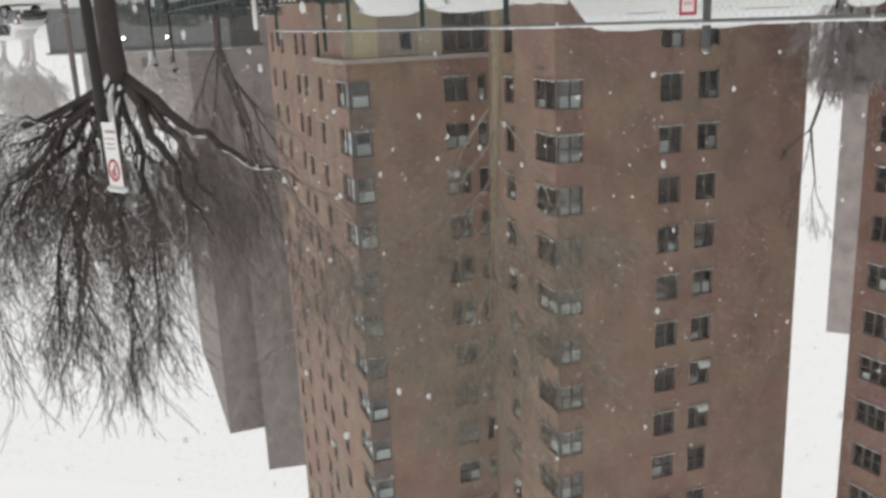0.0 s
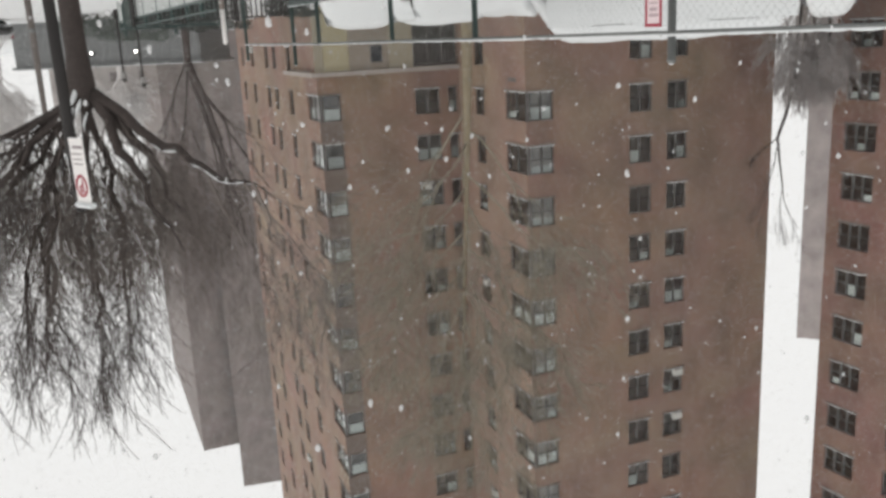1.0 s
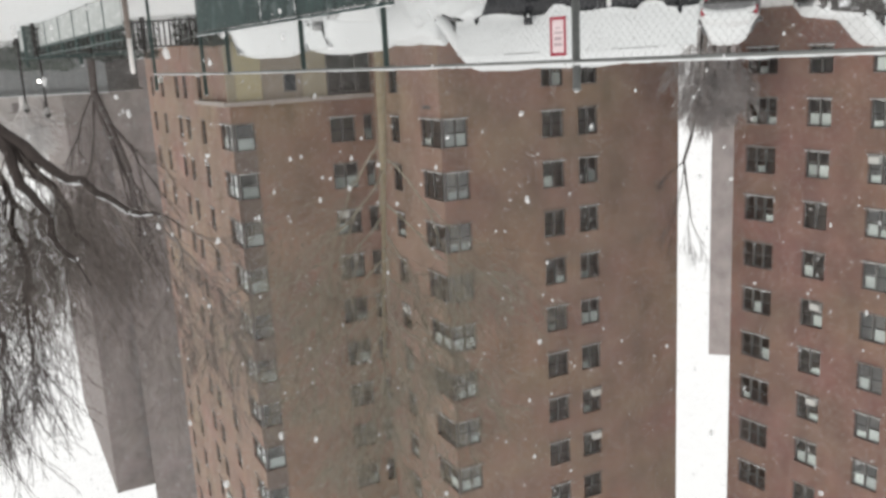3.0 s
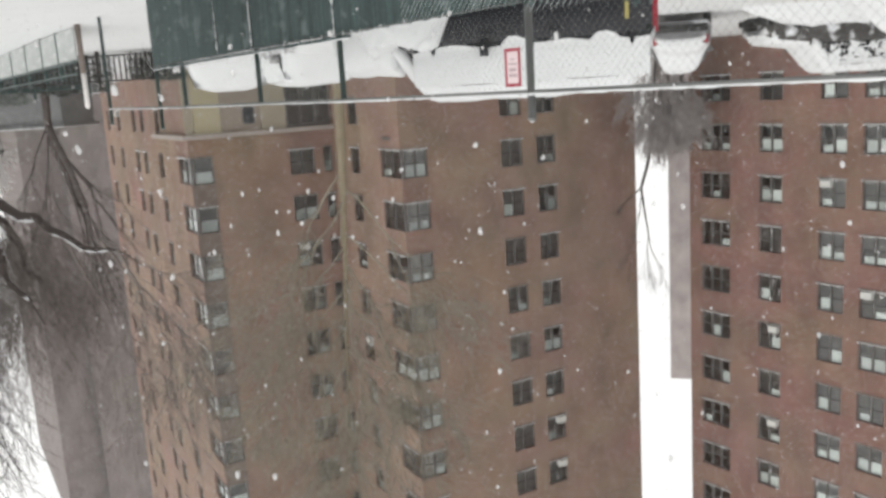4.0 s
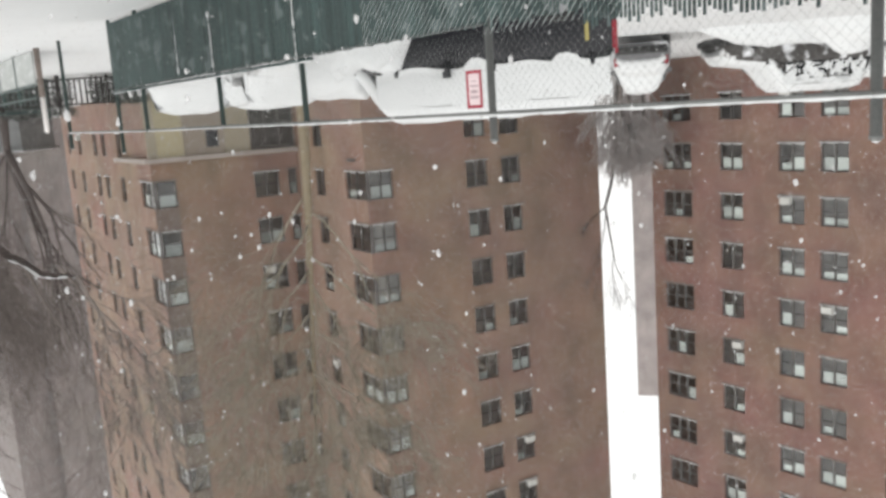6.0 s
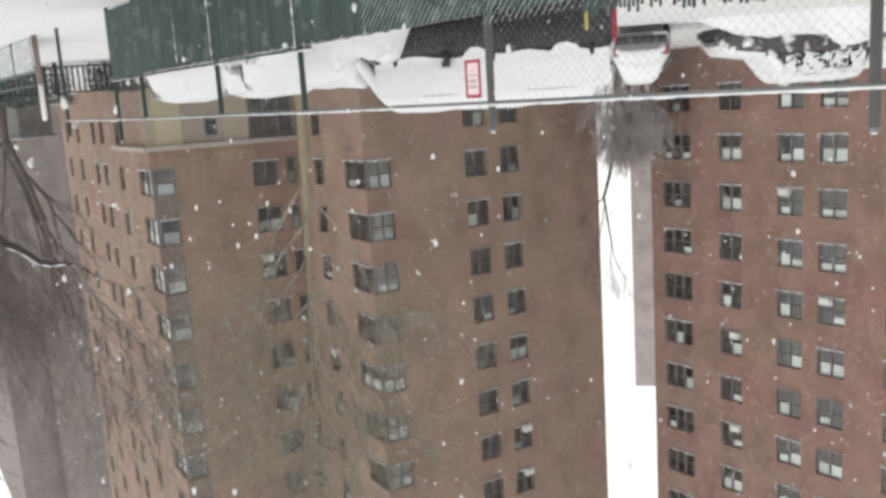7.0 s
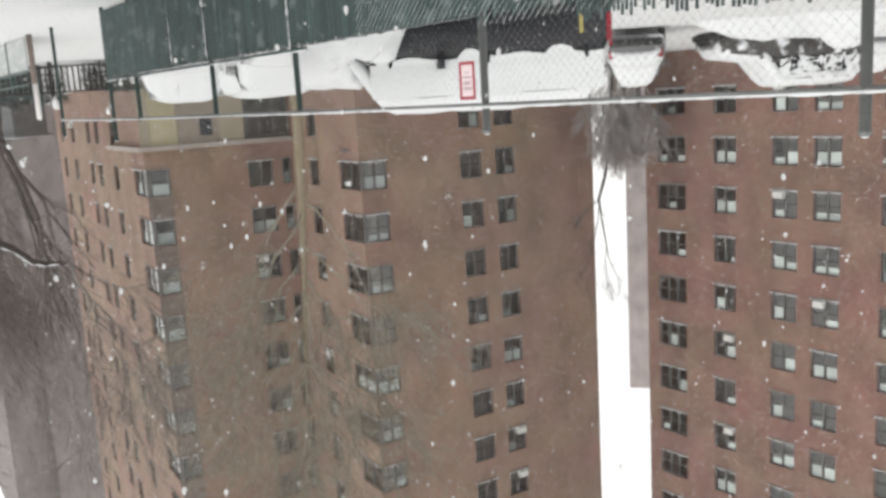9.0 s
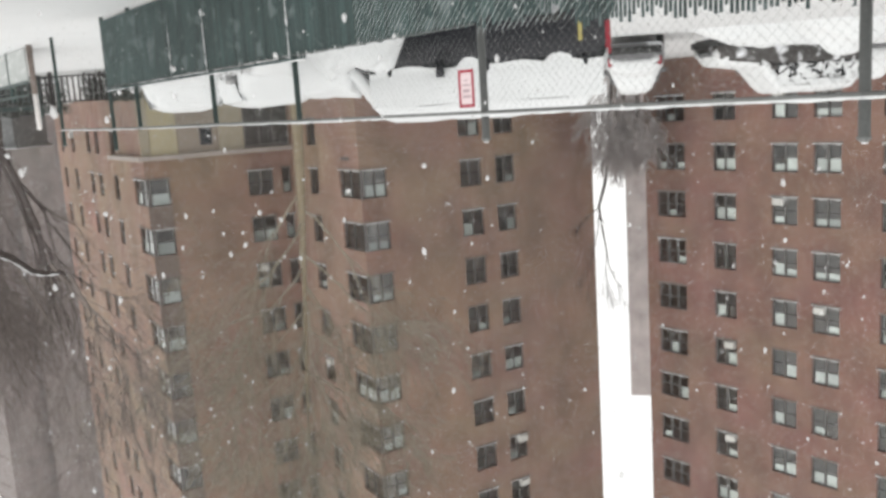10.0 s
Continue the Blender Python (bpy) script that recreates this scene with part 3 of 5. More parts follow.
def build_fence():
    fence = thing("chain_link_fence", Matrix.Identity(4), "chain-link fence with dark green slats and snow-topped rail", "fence")
    d = FSTEP.normalized()
    ang = math.atan2(d.y, d.x)
    bay = FSTEP.length
    for n, mat, over in ((-1, GALV, 0.24), (0, GALV, 0.24), (1, GALV, 0.22), (2, POST_GREEN, 0.0), (2.715, POST_GREEN, 0.0), (3.64, POST_GREEN, 0.0), (4.06, POST_GREEN, 0.32), (5.07, POST_GREEN, 0.25)):
        p = fence_at(n) + Vector((-d.y, d.x, 0)) * 0.045
        r = 0.031
        top = RAIL_Z + over
        post = child("post", lathe("post", [(r, -0.1), (r, top - 0.02), (r + 0.006, top - 0.018), (r + 0.006, top - 0.004), (r * 0.7, top + 0.012), (0.004, top + 0.018)], mat, 14), fence, Matrix.Translation(p))
        if over:
            child("snow_cap", lathe("snow_cap", [(r * 0.7, top + 0.008), (r * 0.7, top + 0.013), (r * 0.4, top + 0.02), (0.004, top + 0.022)], SNOW, 10), post)
    # rails, bay by bay, a crust of snow on each
    stops = [-1, 0, 1, 2, 2.715, 3.64, 4.06, 5.07]
    rs = random.Random(5)
    for a, b in zip(stops, stops[1:]):
        pa, pb = fence_at(a), fence_at(b)
        off = Vector((-d.y, d.x, 0)) * 0.02
        drop = [0.0, 0.0, 0.0, 0.004, 0.015, 0.02, 0.03, 0.06]
        za, zb = RAIL_Z - drop[stops.index(a)], RAIL_Z - drop[stops.index(b)]
        pa, pb = pa + off + Vector((0, 0, za)), pb + off + Vector((0, 0, zb))
        rail = child("rail", tube_mesh("rail", [pa, pb], [0.014, 0.014], GALV, 10), fence)
        steps = max(6, int((pb - pa).length / 0.06))
        thick = 0.0105 if a < 1 else (0.01 if a < 2 else 0.008)
        path, rad = [], []
        for i in range(steps + 1):
            p = pa.lerp(pb, i / steps)
            g = thick * (1.0 + 0.55 * noise.noise((p.x * 2.2, p.y * 2.2, 1.0)) + 0.75 * noise.noise((p.x * 9, p.y * 9, 4.0)))
            path.append(p + Vector((0, 0, 0.014 + g * 0.4)))
            rad.append(max(0.003, g))
        child("rail_snow", tube_mesh("rail_snow", path, rad, SNOW, 8), rail, label="crust of snow on the rail")
    # mesh of each bay
    for a, b in zip(stops[:-2], stops[1:-1]):
        pa = fence_at(a)
        ln = (fence_at(b) - pa).length
        m = Matrix.Translation(pa) @ Matrix.Rotation(ang, 4, "Z")
        w = child("wire_mesh", mesh_of("wire_mesh", *wire_strands(ln, 1.14 if a < 2 else 0.06, RAIL_Z - 0.02, 0.072, 0.0007), WIRE if a < 2 else WIRE_GREEN), fence, m, "diamond wire mesh dusted with snow")
        tagged(w, kind="stuff")
        if a < 2:
            w = child("wire_mesh", mesh_of("wire_mesh", *wire_dashes(ln if a < 1 else ln * 0.58, 0.06, 1.2 if a < 1 else 1.12), WIRE_SNOW), fence, m, "wire mesh caked with snow over the slats")
            tagged(w, kind="stuff")
    # tie-bar along the top of the slats
    for a, b, z in ((1, 2, 1.1), (2, 2.715, 1.1), (2.715, 3.64, 1.1), (3.64, 4.06, 1.1)):
        pa, pb = fence_at(a) + Vector((0, 0, z)), fence_at(b) + Vector((0, 0, z))
        off = Vector((-d.y, d.x, 0)) * -0.012
        child("brace_wire", tube_mesh("brace_wire", [pa + off, pb + off], [0.006, 0.006], WIRE, 6), fence)
    # the stiffening tube behind that bar, and snow driven against the green posts
    for a, b in ((1.9, 2.715), (2.715, 3.64), (3.64, 4.06)):
        pa, pb = fence_at(a) + Vector((0, 0, 1.135)), fence_at(b) + Vector((0, 0, 1.135))
        tube = child("brace_tube", tube_mesh("brace_tube", [pa, pa.lerp(pb, 0.5), pb], [0.019, 0.019, 0.019], SLAT, 8), fence)
        steps = 26
        path = [pa.lerp(pb, i / steps) + Vector((0, 0, 0.014)) for i in range(steps + 1)]
        child("rail_snow", tube_mesh("rail_snow", path, [max(0.002, 0.009 + 0.016 * noise.noise((q.x * 4, q.y * 4, 2.0))) for q in path], SNOW, 6), tube, label="broken crust of snow")
    for n in (2.0, 2.715, 3.1):
        foot = fence_at(n) - Vector((-d.y, d.x, 0)) * 0.012
        path = [foot + Vector((0, 0, 0.35 + 0.03 * i)) for i in range(27)]
        child("driven_snow", tube_mesh("driven_snow", path, [max(0.0015, 0.007 + 0.02 * noise.noise((n * 7, i * 0.35, 1.0))) for i in range(27)], SNOW, 6), fence, label="snow driven against the post")
    # slats
    pitch = 0.036
    slat = boxes_mesh("slat", [(-0.0115, 0.0115, 0.006, 0.010, 0.0, 1.0)], SLAT)
    wide = boxes_mesh("slat", [(-0.0172, 0.0172, 0.006, 0.010, 0.0, 1.0)], SLAT)
    total = int(5.06 * bay / pitch)
    rest = []
    for i in range(total):
        n = -1 + i * pitch / bay
        if 4.06 < n:
            continue
        p = fence_at(n)
        base = 1.23 + max(0.0, 0.45 - n) * 0.18 if n < 0.66 else 1.105
        if 0.66 <= n < 1.0:
            base = 1.12
        h = base + (rs.uniform(-0.03, 0.03) - (0.05 if rs.random() < 0.12 else 0)) * (1.0 if n < 1.0 else 0.4)
        turn = ang + rs.uniform(-0.12, 0.12)
        if -0.2 < n < 3.3:
            child("slat", wide if n > 0.9 else slat, fence, Matrix.Translation((p.x, p.y, 0.05)) @ Matrix.Rotation(turn, 4, "Z") @ Matrix.Diagonal((1, 1, h - 0.05, 1)))
        else:
            rest.append((p, turn, h))
    v, f = [], []
    for p, turn, h in rest:
        bv, bf = box_data([(-0.017, 0.017, 0.006, 0.010, 0.05, h)])
        k = len(v)
        m = Matrix.Translation(p) @ Matrix.Rotation(turn, 4, "Z")
        v += [m @ Vector(c) for c in bv]
        f += [tuple(k + c for c in q) for q in bf]
    tagged(child("slat_infill", mesh_of("slat_infill", v, f, SLAT), fence), kind="stuff")
    return ang


FENCE_ANG = build_fence()


def build_far_fence():
    """The same line of fence goes on beyond the opening, lower, its panels plastered with snow."""
    fence = thing("panel_fence", Matrix.Identity(4), "low fence of pale snow-plastered panels on dark posts", "fence")
    d = FSTEP.normalized()
    side = Vector((-d.y, d.x, 0)) * 0.03
    ang = math.atan2(d.y, d.x)
    stops = [5.72, 6.28, 6.84, 7.5, 8.2, 9.0, 9.9, 10.9]
    for n in stops[1:]:
        child("post", lathe("post", [(0.05, -0.1), (0.05, 1.02), (0.03, 1.05), (0.004, 1.06)], POST_GREEN, 10), fence, Matrix.Translation(fence_at(n) + side))
    for a, b in zip(stops, stops[1:]):
        ln = (fence_at(b) - fence_at(a)).length
        m = Matrix.Translation(fence_at(a)) @ Matrix.Rotation(ang, 4, "Z")
        panel = child("panel", boxes_mesh("panel", [(0.03, ln - 0.03, 0.0, 0.03, 0.02, 0.72)], PANEL_SNOWY), fence, m)
        child("rail", boxes_mesh("rail", [(0.0, ln, -0.02, -0.004, 0.68, 0.74)], POST_GREEN), panel)
        child("rail", boxes_mesh("rail", [(0.0, ln, -0.02, -0.004, 0.95, 0.99)], POST_GREEN), panel)


build_far_fence()


def build_fence_sign():
    """Red-bordered notice wired to the mesh beside a post."""
    p = fence_at(1.0) - Vector((-FSTEP.normalized().y, FSTEP.normalized().x, 0)) * 0.012
    m = Matrix.Translation(p) @ Matrix.Rotation(FENCE_ANG, 4, "Z")
    s = thing("warning_sign", m @ Matrix.Translation((0.14, 0, 1.44)), "small white notice with red border wired to the fence", "sign")
    w, h = 0.19, 0.30
    child("board", boxes_mesh("board", [(-w / 2, w / 2, -0.004, 0.0, 0, h)], NOTICE_PINK), s)
    t = 0.024
    child("border", boxes_mesh("border", [(-w / 2, w / 2, -0.008, -0.0045, 0, t), (-w / 2, w / 2, -0.008, -0.0045, h - t, h), (-w / 2, -w / 2 + t, -0.008, -0.0045, t, h - t), (w / 2 - t, w / 2, -0.008, -0.0045, t, h - t)], SIGN_RED), s, label="red printed border")
    child("lettering", boxes_mesh("lettering", [(-0.05, 0.05, -0.006, -0.0042, 0.20, 0.225), (-0.04, 0.045, -0.006, -0.0042, 0.155, 0.18), (-0.05, 0.05, -0.006, -0.0042, 0.115, 0.13), (-0.03, 0.03, -0.006, -0.0042, 0.08, 0.09)], NOTICE_PRINT), s, label="illegible grey printed lines")


build_fence_sign()


# ------------------------------------------------------------------ parked cars under snow
def loft(sections, mat, name, closed=True):
    """Rings of equal count joined into a skin."""
    v, f = [], []
    k = len(sections[0])
    for ring in sections:
        v += ring
    for i in range(len(sections) - 1):
        for s in range(k):
            q, r = i * k + s, i * k + (s + 1) % k
            f.append((q, q + k, r + k, r))
    f.append(tuple(range(k)))
    f.append(tuple(reversed(range((len(sections) - 1) * k, len(sections) * k))))
    bm = bmesh.new()
    me = mesh_of(name, v, f, mat)
    bm.from_mesh(me)
    bpy.data.meshes.remove(me)
    return bm_mesh(name, bm, mat, True)


def ring(x, half, z0, z1, r=0.12, crown=0.03):
    """A rounded cross-section of a car body at x."""
    pts = []
    for cy, cz, a0 in ((half - r, z1 - r, 0), (-(half - r), z1 - r, 90), (-(half - r), z0 + r, 180), (half - r, z0 + r, 270)):
        for i in range(4):
            a = radians(a0 + 30 * i)
            z = cz + r * math.sin(a)
            y = cy + r * math.cos(a)
            pts.append((x, y, z + (crown if z > (z0 + z1) / 2 and abs(y) < half * 0.9 else 0)))
    return pts


def snow_shell(top, half, x0, x1, seed, thick, mat=SNOW, name="snow_cover", n=28, w=12):
    """Lumpy snow over a surface z = top(x), rounded at its rim."""
    v, f = [], []
    for i in range(n + 1):
        x = x0 + (x1 - x0) * i / n
        for j in range(w + 1):
            t = 2 * j / w - 1
            hw = half(x)
            edge = min(1.0, min(i, n - i) / 2.5) * (1 - abs(t) ** 6)
            lump = 1 + 0.35 * noise.noise((x * 0.9 + seed, t * 1.4, seed)) + 0.15 * noise.noise((x * 3.1, t * 4, seed))
            sag = 0.10 * abs(t) ** 4
            v.append((x, t * (hw + 0.03), top(x) - sag + thick * edge * lump))
    m = w + 1
    for i in range(n):
        for j in range(w):
            q = i * m + j
            f.append((q, q + 1, q + m + 1, q + m))
    base = len(v)
    for i in range(n + 1):
        x = x0 + (x1 - x0) * i / n
        for j in range(w + 1):
            t = 2 * j / w - 1
            v.append((x, t * half(x), top(x) - 0.12 - 0.10 * abs(t) ** 4))
    for i in range(n):
        for j in range(w):
            q = base + i * m + j
            f.append((q, q + m, q + m + 1, q + 1))
    rim = [j for j in range(w + 1)] + [i * m + w for i in range(1, n + 1)] + [n * m + j for j in range(w - 1, -1, -1)] + [i * m for i in range(n - 1, 0, -1)]
    for a, b in zip(rim, rim[1:] + rim[:1]):
        f.append((a, base + a, base + b, b))
    bm = bmesh.new()
    me = mesh_of(name, v, f, mat)
    bm.from_mesh(me)
    bpy.data.meshes.remove(me)
    return bm_mesh(name, bm, mat, True)


def interp(pts):
    def g(x):
        if x <= pts[0][0]:
            return pts[0][1]
        for (a, p), (b, q) in zip(pts, pts[1:]):
            if x <= b:
                t = (x - a) / (b - a)
                return p + (q - p) * (t * t * (3 - 2 * t))
        return pts[-1][1]
    return g


def build_car(m, label, paint, kind="suv", snow=0.2, cover_glass=True, seed=1.0, bonnet=0.0, patchy=False):
    """Rear at x = 0, nose at x = length; wheels on z = 0."""
    L, W, belt, roof = {"suv": (4.75, 1.86, 1.15, 1.70), "sedan": (4.6, 1.78, 0.92, 1.42), "van": (4.9, 1.95, 1.12, 1.78)}[kind]
    car = thing("car", m, label, "car", "parked cars")
    hood = 0.98 if kind == "suv" else (0.86 if kind == "sedan" else 1.02)
    cowl = 0.79 if kind == "suv" else 0.66
    top = interp([(0, belt - 0.06), (0.15, belt), (L * cowl, belt), (L * (cowl + 0.06), hood + 0.02), (L - 0.25, hood - 0.1), (L, hood - 0.28)])
    half = interp([(0, W / 2 - 0.12), (0.3, W / 2), (L - 0.5, W / 2), (L, W / 2 - 0.2)])
    xs = [0, 0.06, 0.2, 0.6, 1.2, 1.9, 2.6, L * cowl, L * (cowl + 0.06), L - 0.6, L - 0.45, L - 0.15, L - 0.03, L]
    body = child("body", loft([ring(x, half(x) - (0.03 if x in (0, L) else 0), 0.24 + (0.06 if x in (0, L) else 0), top(x)) for x in xs], paint, "body"), car)
    if kind == "sedan":
        gx = [(0.55, 0.0), (1.15, 1.0), (L * 0.55, 1.0), (L * 0.73, 0.0)]
    else:
        gx = [(0.08, 0.0), (0.32, 1.0), (L * (0.68 if kind == "suv" else 0.56), 1.0), (L * (0.82 if kind == "suv" else 0.73), 0.0)]
    gh = interp(gx)
    x0, x1 = gx[0][0], gx[-1][0]
    secs = []
    n = 14
    for i in range(n + 1):
        x = x0 + (x1 - x0) * i / n
        z = belt - 0.1 + (roof - belt + 0.1) * max(0.16, gh(x))
        hw = W / 2 - 0.05
        secs.append([(x, -hw, belt - 0.12), (x, -hw + 0.02, belt), (x, -hw + 0.16 * gh(x) + 0.03, z - 0.05), (x, -hw + 0.16 * gh(x) + 0.12, z), (x, 0, z + 0.02), (x, hw - 0.16 * gh(x) - 0.12, z), (x, hw - 0.16 * gh(x) - 0.03, z - 0.05), (x, hw - 0.02, belt), (x, hw, belt - 0.12)])
    child("cabin_glass", loft(secs, CAR_GLASS, "cabin_glass"), car, label="dark tinted windows")
    rtop = interp([(x0, belt + 0.12), (x0 + 0.28, roof), (gx[2][0], roof), (x1, belt + 0.02)])
    child("roof", loft([ring(x, W / 2 - 0.2, rtop(x) - 0.06, rtop(x) + 0.012, 0.028, 0.02) for x in [gx[1][0] - 0.05, gx[1][0] + 0.2, (gx[1][0] + gx[2][0]) / 2, gx[2][0] - 0.1, gx[2][0] + 0.05]], paint, "roof"), car)
    for side in (-1, 1):
        for px in (gx[1][0] + 0.05, (gx[1][0] + gx[2][0]) / 2, gx[2][0] - 0.05):
            hw = W / 2 - 0.03
            child("pillar", tube_mesh("pillar", [(px, side * hw, belt - 0.03), (px, side * (hw - 0.17), roof - 0.05)], [0.04, 0.035], paint, 6), car)
        mx = L * 0.515 if kind == "suv" else gx[3][0] - 0.35
        child("mirror", loft([ring(x, 0.09, belt + 0.0, belt + 0.15, 0.04, 0) for x in (-0.06, 0.0, 0.06)], paint, "mirror"), car, Matrix.Translation((mx, side * (W / 2 + 0.08), 0.02)))
        for hx in (L * 0.28, L * 0.48):
            child("door_handle", boxes_mesh("door_handle", [(hx, hx + 0.2, -0.015, 0.015, 0, 0.03)], paint), car, Matrix.Translation((0, side * (W / 2 + 0.005), belt - 0.17)))
        for wx in (0.85, L - 0.9):
            tyre = child("wheel", lathe("wheel", [(0.2, -0.1), (0.31, -0.11), (0.34, -0.07), (0.34, 0.07), (0.31, 0.11), (0.2, 0.1)], TYRE, 20), car, Matrix.Translation((wx, side * (W / 2 - 0.1), 0.34)) @ Matrix.Rotation(radians(90), 4, "X"))
            child("rim", lathe("rim", [(0.2, -0.105), (0.17, -0.115), (0.06, -0.10), (0.05, 0.10), (0.17, 0.115), (0.2, 0.105)], RIM, 16), tyre)
        child("tail_lamp", loft([ring(x, 0.06, 0.66, belt - 0.02, 0.03, 0) for x in (0.0, 0.06, 0.18)], TAIL_RED, "tail_lamp"), car, Matrix.Translation((0.0, side * (W / 2 - 0.16), 0)), "red tail lamp")
        child("headlamp", loft([ring(x, 0.16, 0.62, 0.78, 0.05, 0) for x in (L - 0.2, L - 0.08, L + 0.005)], LAMP_CLEAR, "headlamp"), car, Matrix.Translation((0, side * (W / 2 - 0.38), 0)), "clear headlamp")
    child("bumper", loft([ring(x, W / 2 - 0.1, 0.3, 0.5, 0.06, 0) for x in (L - 0.15, L + 0.02, L + 0.06)], TRIM_BLACK, "bumper"), car)
    child("bumper", loft([ring(x, W / 2 - 0.1, 0.34, 0.56, 0.06, 0) for x in (-0.07, -0.03, 0.1)], TRIM_BLACK, "bumper"), car)
    child("grille", boxes_mesh("grille", [(L - 0.02, L + 0.02, -0.45, 0.45, 0.56 + 0.06 * i, 0.59 + 0.06 * i) for i in range(4)], TRIM_BLACK), car)
    # snow: one blanket on roof and windscreen, one on the bonnet
    cover = interp([(x0 - 0.05, belt + 0.1), (gx[1][0], roof + 0.02), (gx[2][0], roof + 0.02), (x1 - 0.05, belt + 0.05)])
    child("snow_cover", snow_shell(cover, lambda x: W / 2 - 0.16 * gh(x) - (0.02 if cover_glass else 0.12), x0 - 0.02, x1 - 0.02, seed, snow), car, label="thick snow on the roof")
    hoodz = interp([(x1 - 0.15, hood + 0.05), (L - 0.25, hood - 0.08), (L + 0.02, hood - 0.25)])
    child("snow_cover", snow_shell(hoodz, lambda x: half(x) - 0.06, x1 - 0.2, L + 0.01, seed + 4, bonnet or snow * 0.75), car, label="thick snow on the bonnet")
    if kind == "sedan":
        boot = interp([(-0.02, belt - 0.05), (0.2, belt), (0.8, belt + 0.12)])
        child("snow_cover", snow_shell(boot, lambda x: half(x) - 0.06, -0.02, 0.75, seed + 7, snow * 0.75), car, label="thick snow on the boot")
    if cover_glass:
        # snow clinging to the side windows
        back = gx[0][0] + 0.04 if kind == "suv" else gx[1][0]
        for side in (-1, 1):
            def lump(x, z):
                return 0.05 + 0.035 * noise.noise((x * 2.3, z * 2.3, seed + side))
            nx, nz = (66, 12) if patchy else (24, 5)
            v, f = [], []
            for i in range(nx + 1):
                x = back + (gx[2][0] + 0.25 - back) * i / nx
                low = belt + 0.02 + 0.09 * noise.noise((x * 1.9, seed, 2.0 * side)) - (0.14 if i in (4, 5, 13, 14) else 0)
                for j in range(nz + 1):
                    z = low + (roof - low) * j / nz
                    inset = 0.16 * (z - belt) / (roof - belt)
                    v.append((x, side * (W / 2 - 0.05 - inset + lump(x, z) * (0.25 if j == 0 else 1)), z))
            for i in range(nx):
                for j in range(nz):
                    q = i * (nz + 1) + j
                    if not patchy or noise.noise((i * 0.12, j * 0.3, seed)) + 0.4 * noise.noise((i * 0.4, j * 0.8, seed)) < 0.12:
                        f.append((q, q + nz + 1, q + nz + 2, q + 1))
            sheet = len(f)
            k = len(v)
            v += [(x, y - side * 0.09, z) for x, y, z in v]
            f += [tuple(k + c for c in reversed(q)) for q in f[:sheet]]
            edge = [i * (nz + 1) for i in range(nx + 1)]
            for a, b in zip(edge, edge[1:]):
                f.append((a, b, k + b, k + a))
            child("snow_cover", mesh_of("snow_cover", v, f, SNOW, True), car, label="snow clinging to the side windows")
    return car


def car_pose(x, y, heading):
    """Rear at (x, y); heading: degrees from +x towards which the nose points."""
    return pose(x, y, 0, 0, 0, heading)


suv = build_car(car_pose(-2.62, 13.5, 3), "black estate car heaped with thick snow behind the fence", CAR_BLACK, "suv", 0.2, True, 2.0, bonnet=0.5)
child("strap", boxes_mesh("strap", [(0.42, 0.47, -0.955, -0.94, 0.66, 0.93)], YELLOW_STRIP), suv, label="dull yellow strap hanging at the flank")
build_car(car_pose(4.15, 19.7, 245), "car buried under smooth thick snow in the row", CAR_SILVER, "sedan", 0.08, True, 5.0)
build_car(car_pose(5.93, 21.2, 254), "snow-buried pale car at the row's end", CAR_SILVER, "sedan", 0.07, True, 8.0)
build_car(car_pose(-6.1, 26.6, 102), "grey saloon half cleared of snow", CAR_GREY, "sedan", 0.3, False, 11.0)
build_car(car_pose(-13.3, 28.2, -10), "dark taupe van streaked with snow", CAR_TAN, "van", 0.2, True, 14.0, patchy=True)
build_car(car_pose(-14.9, 29.2, 99), "grey saloon under snow beside the van", CAR_GREY, "sedan", 0.25, False, 17.0)


def snow_bank(cx, cy, rx, ry, h, ang, seed, label, steep=1.0):
    n = 26
    v, f = [], []
    for i in range(n + 1):
        for j in range(n + 1):
            a, b = 2 * i / n - 1, 2 * j / n - 1
            d2 = min(1.0, a * a + b * b)
            z = h * (1 - d2 ** steep) ** 1.3 * (1 + 0.35 * noise.noise((a * 2 + seed, b * 2, seed)) + 0.12 * noise.noise((a * 7, b * 7, seed)))
            v.append((a * rx, b * ry, z - 0.06))
    for i in range(n):
        for j in range(n):
            q = i * (n + 1) + j
            f.append((q, q + n + 1, q + n + 2, q + 1))
    ob = new("snow_bank", mesh_of("snow_bank", v, f, SNOW, True))
    ob.matrix_basis = pose(cx, cy, 0, 0, 0, ang)
    tagged(ob, label, "snow bank", "snow banks")


snow_bank(1.05, 11.75, 1.0, 0.75, 1.2, 6, 3.0, "ploughed heap of snow in front of parked cars", 2.2)
snow_bank(-10.6, 26.5, 3.3, 0.6, 0.62, -10, 9.0, "low windrow of ploughed snow along the van", 1.6)
snow_bank(-12.6, 26.0, 2.6, 1.1, 0.95, -12, 6.0, "ploughed heap of snow against the van")


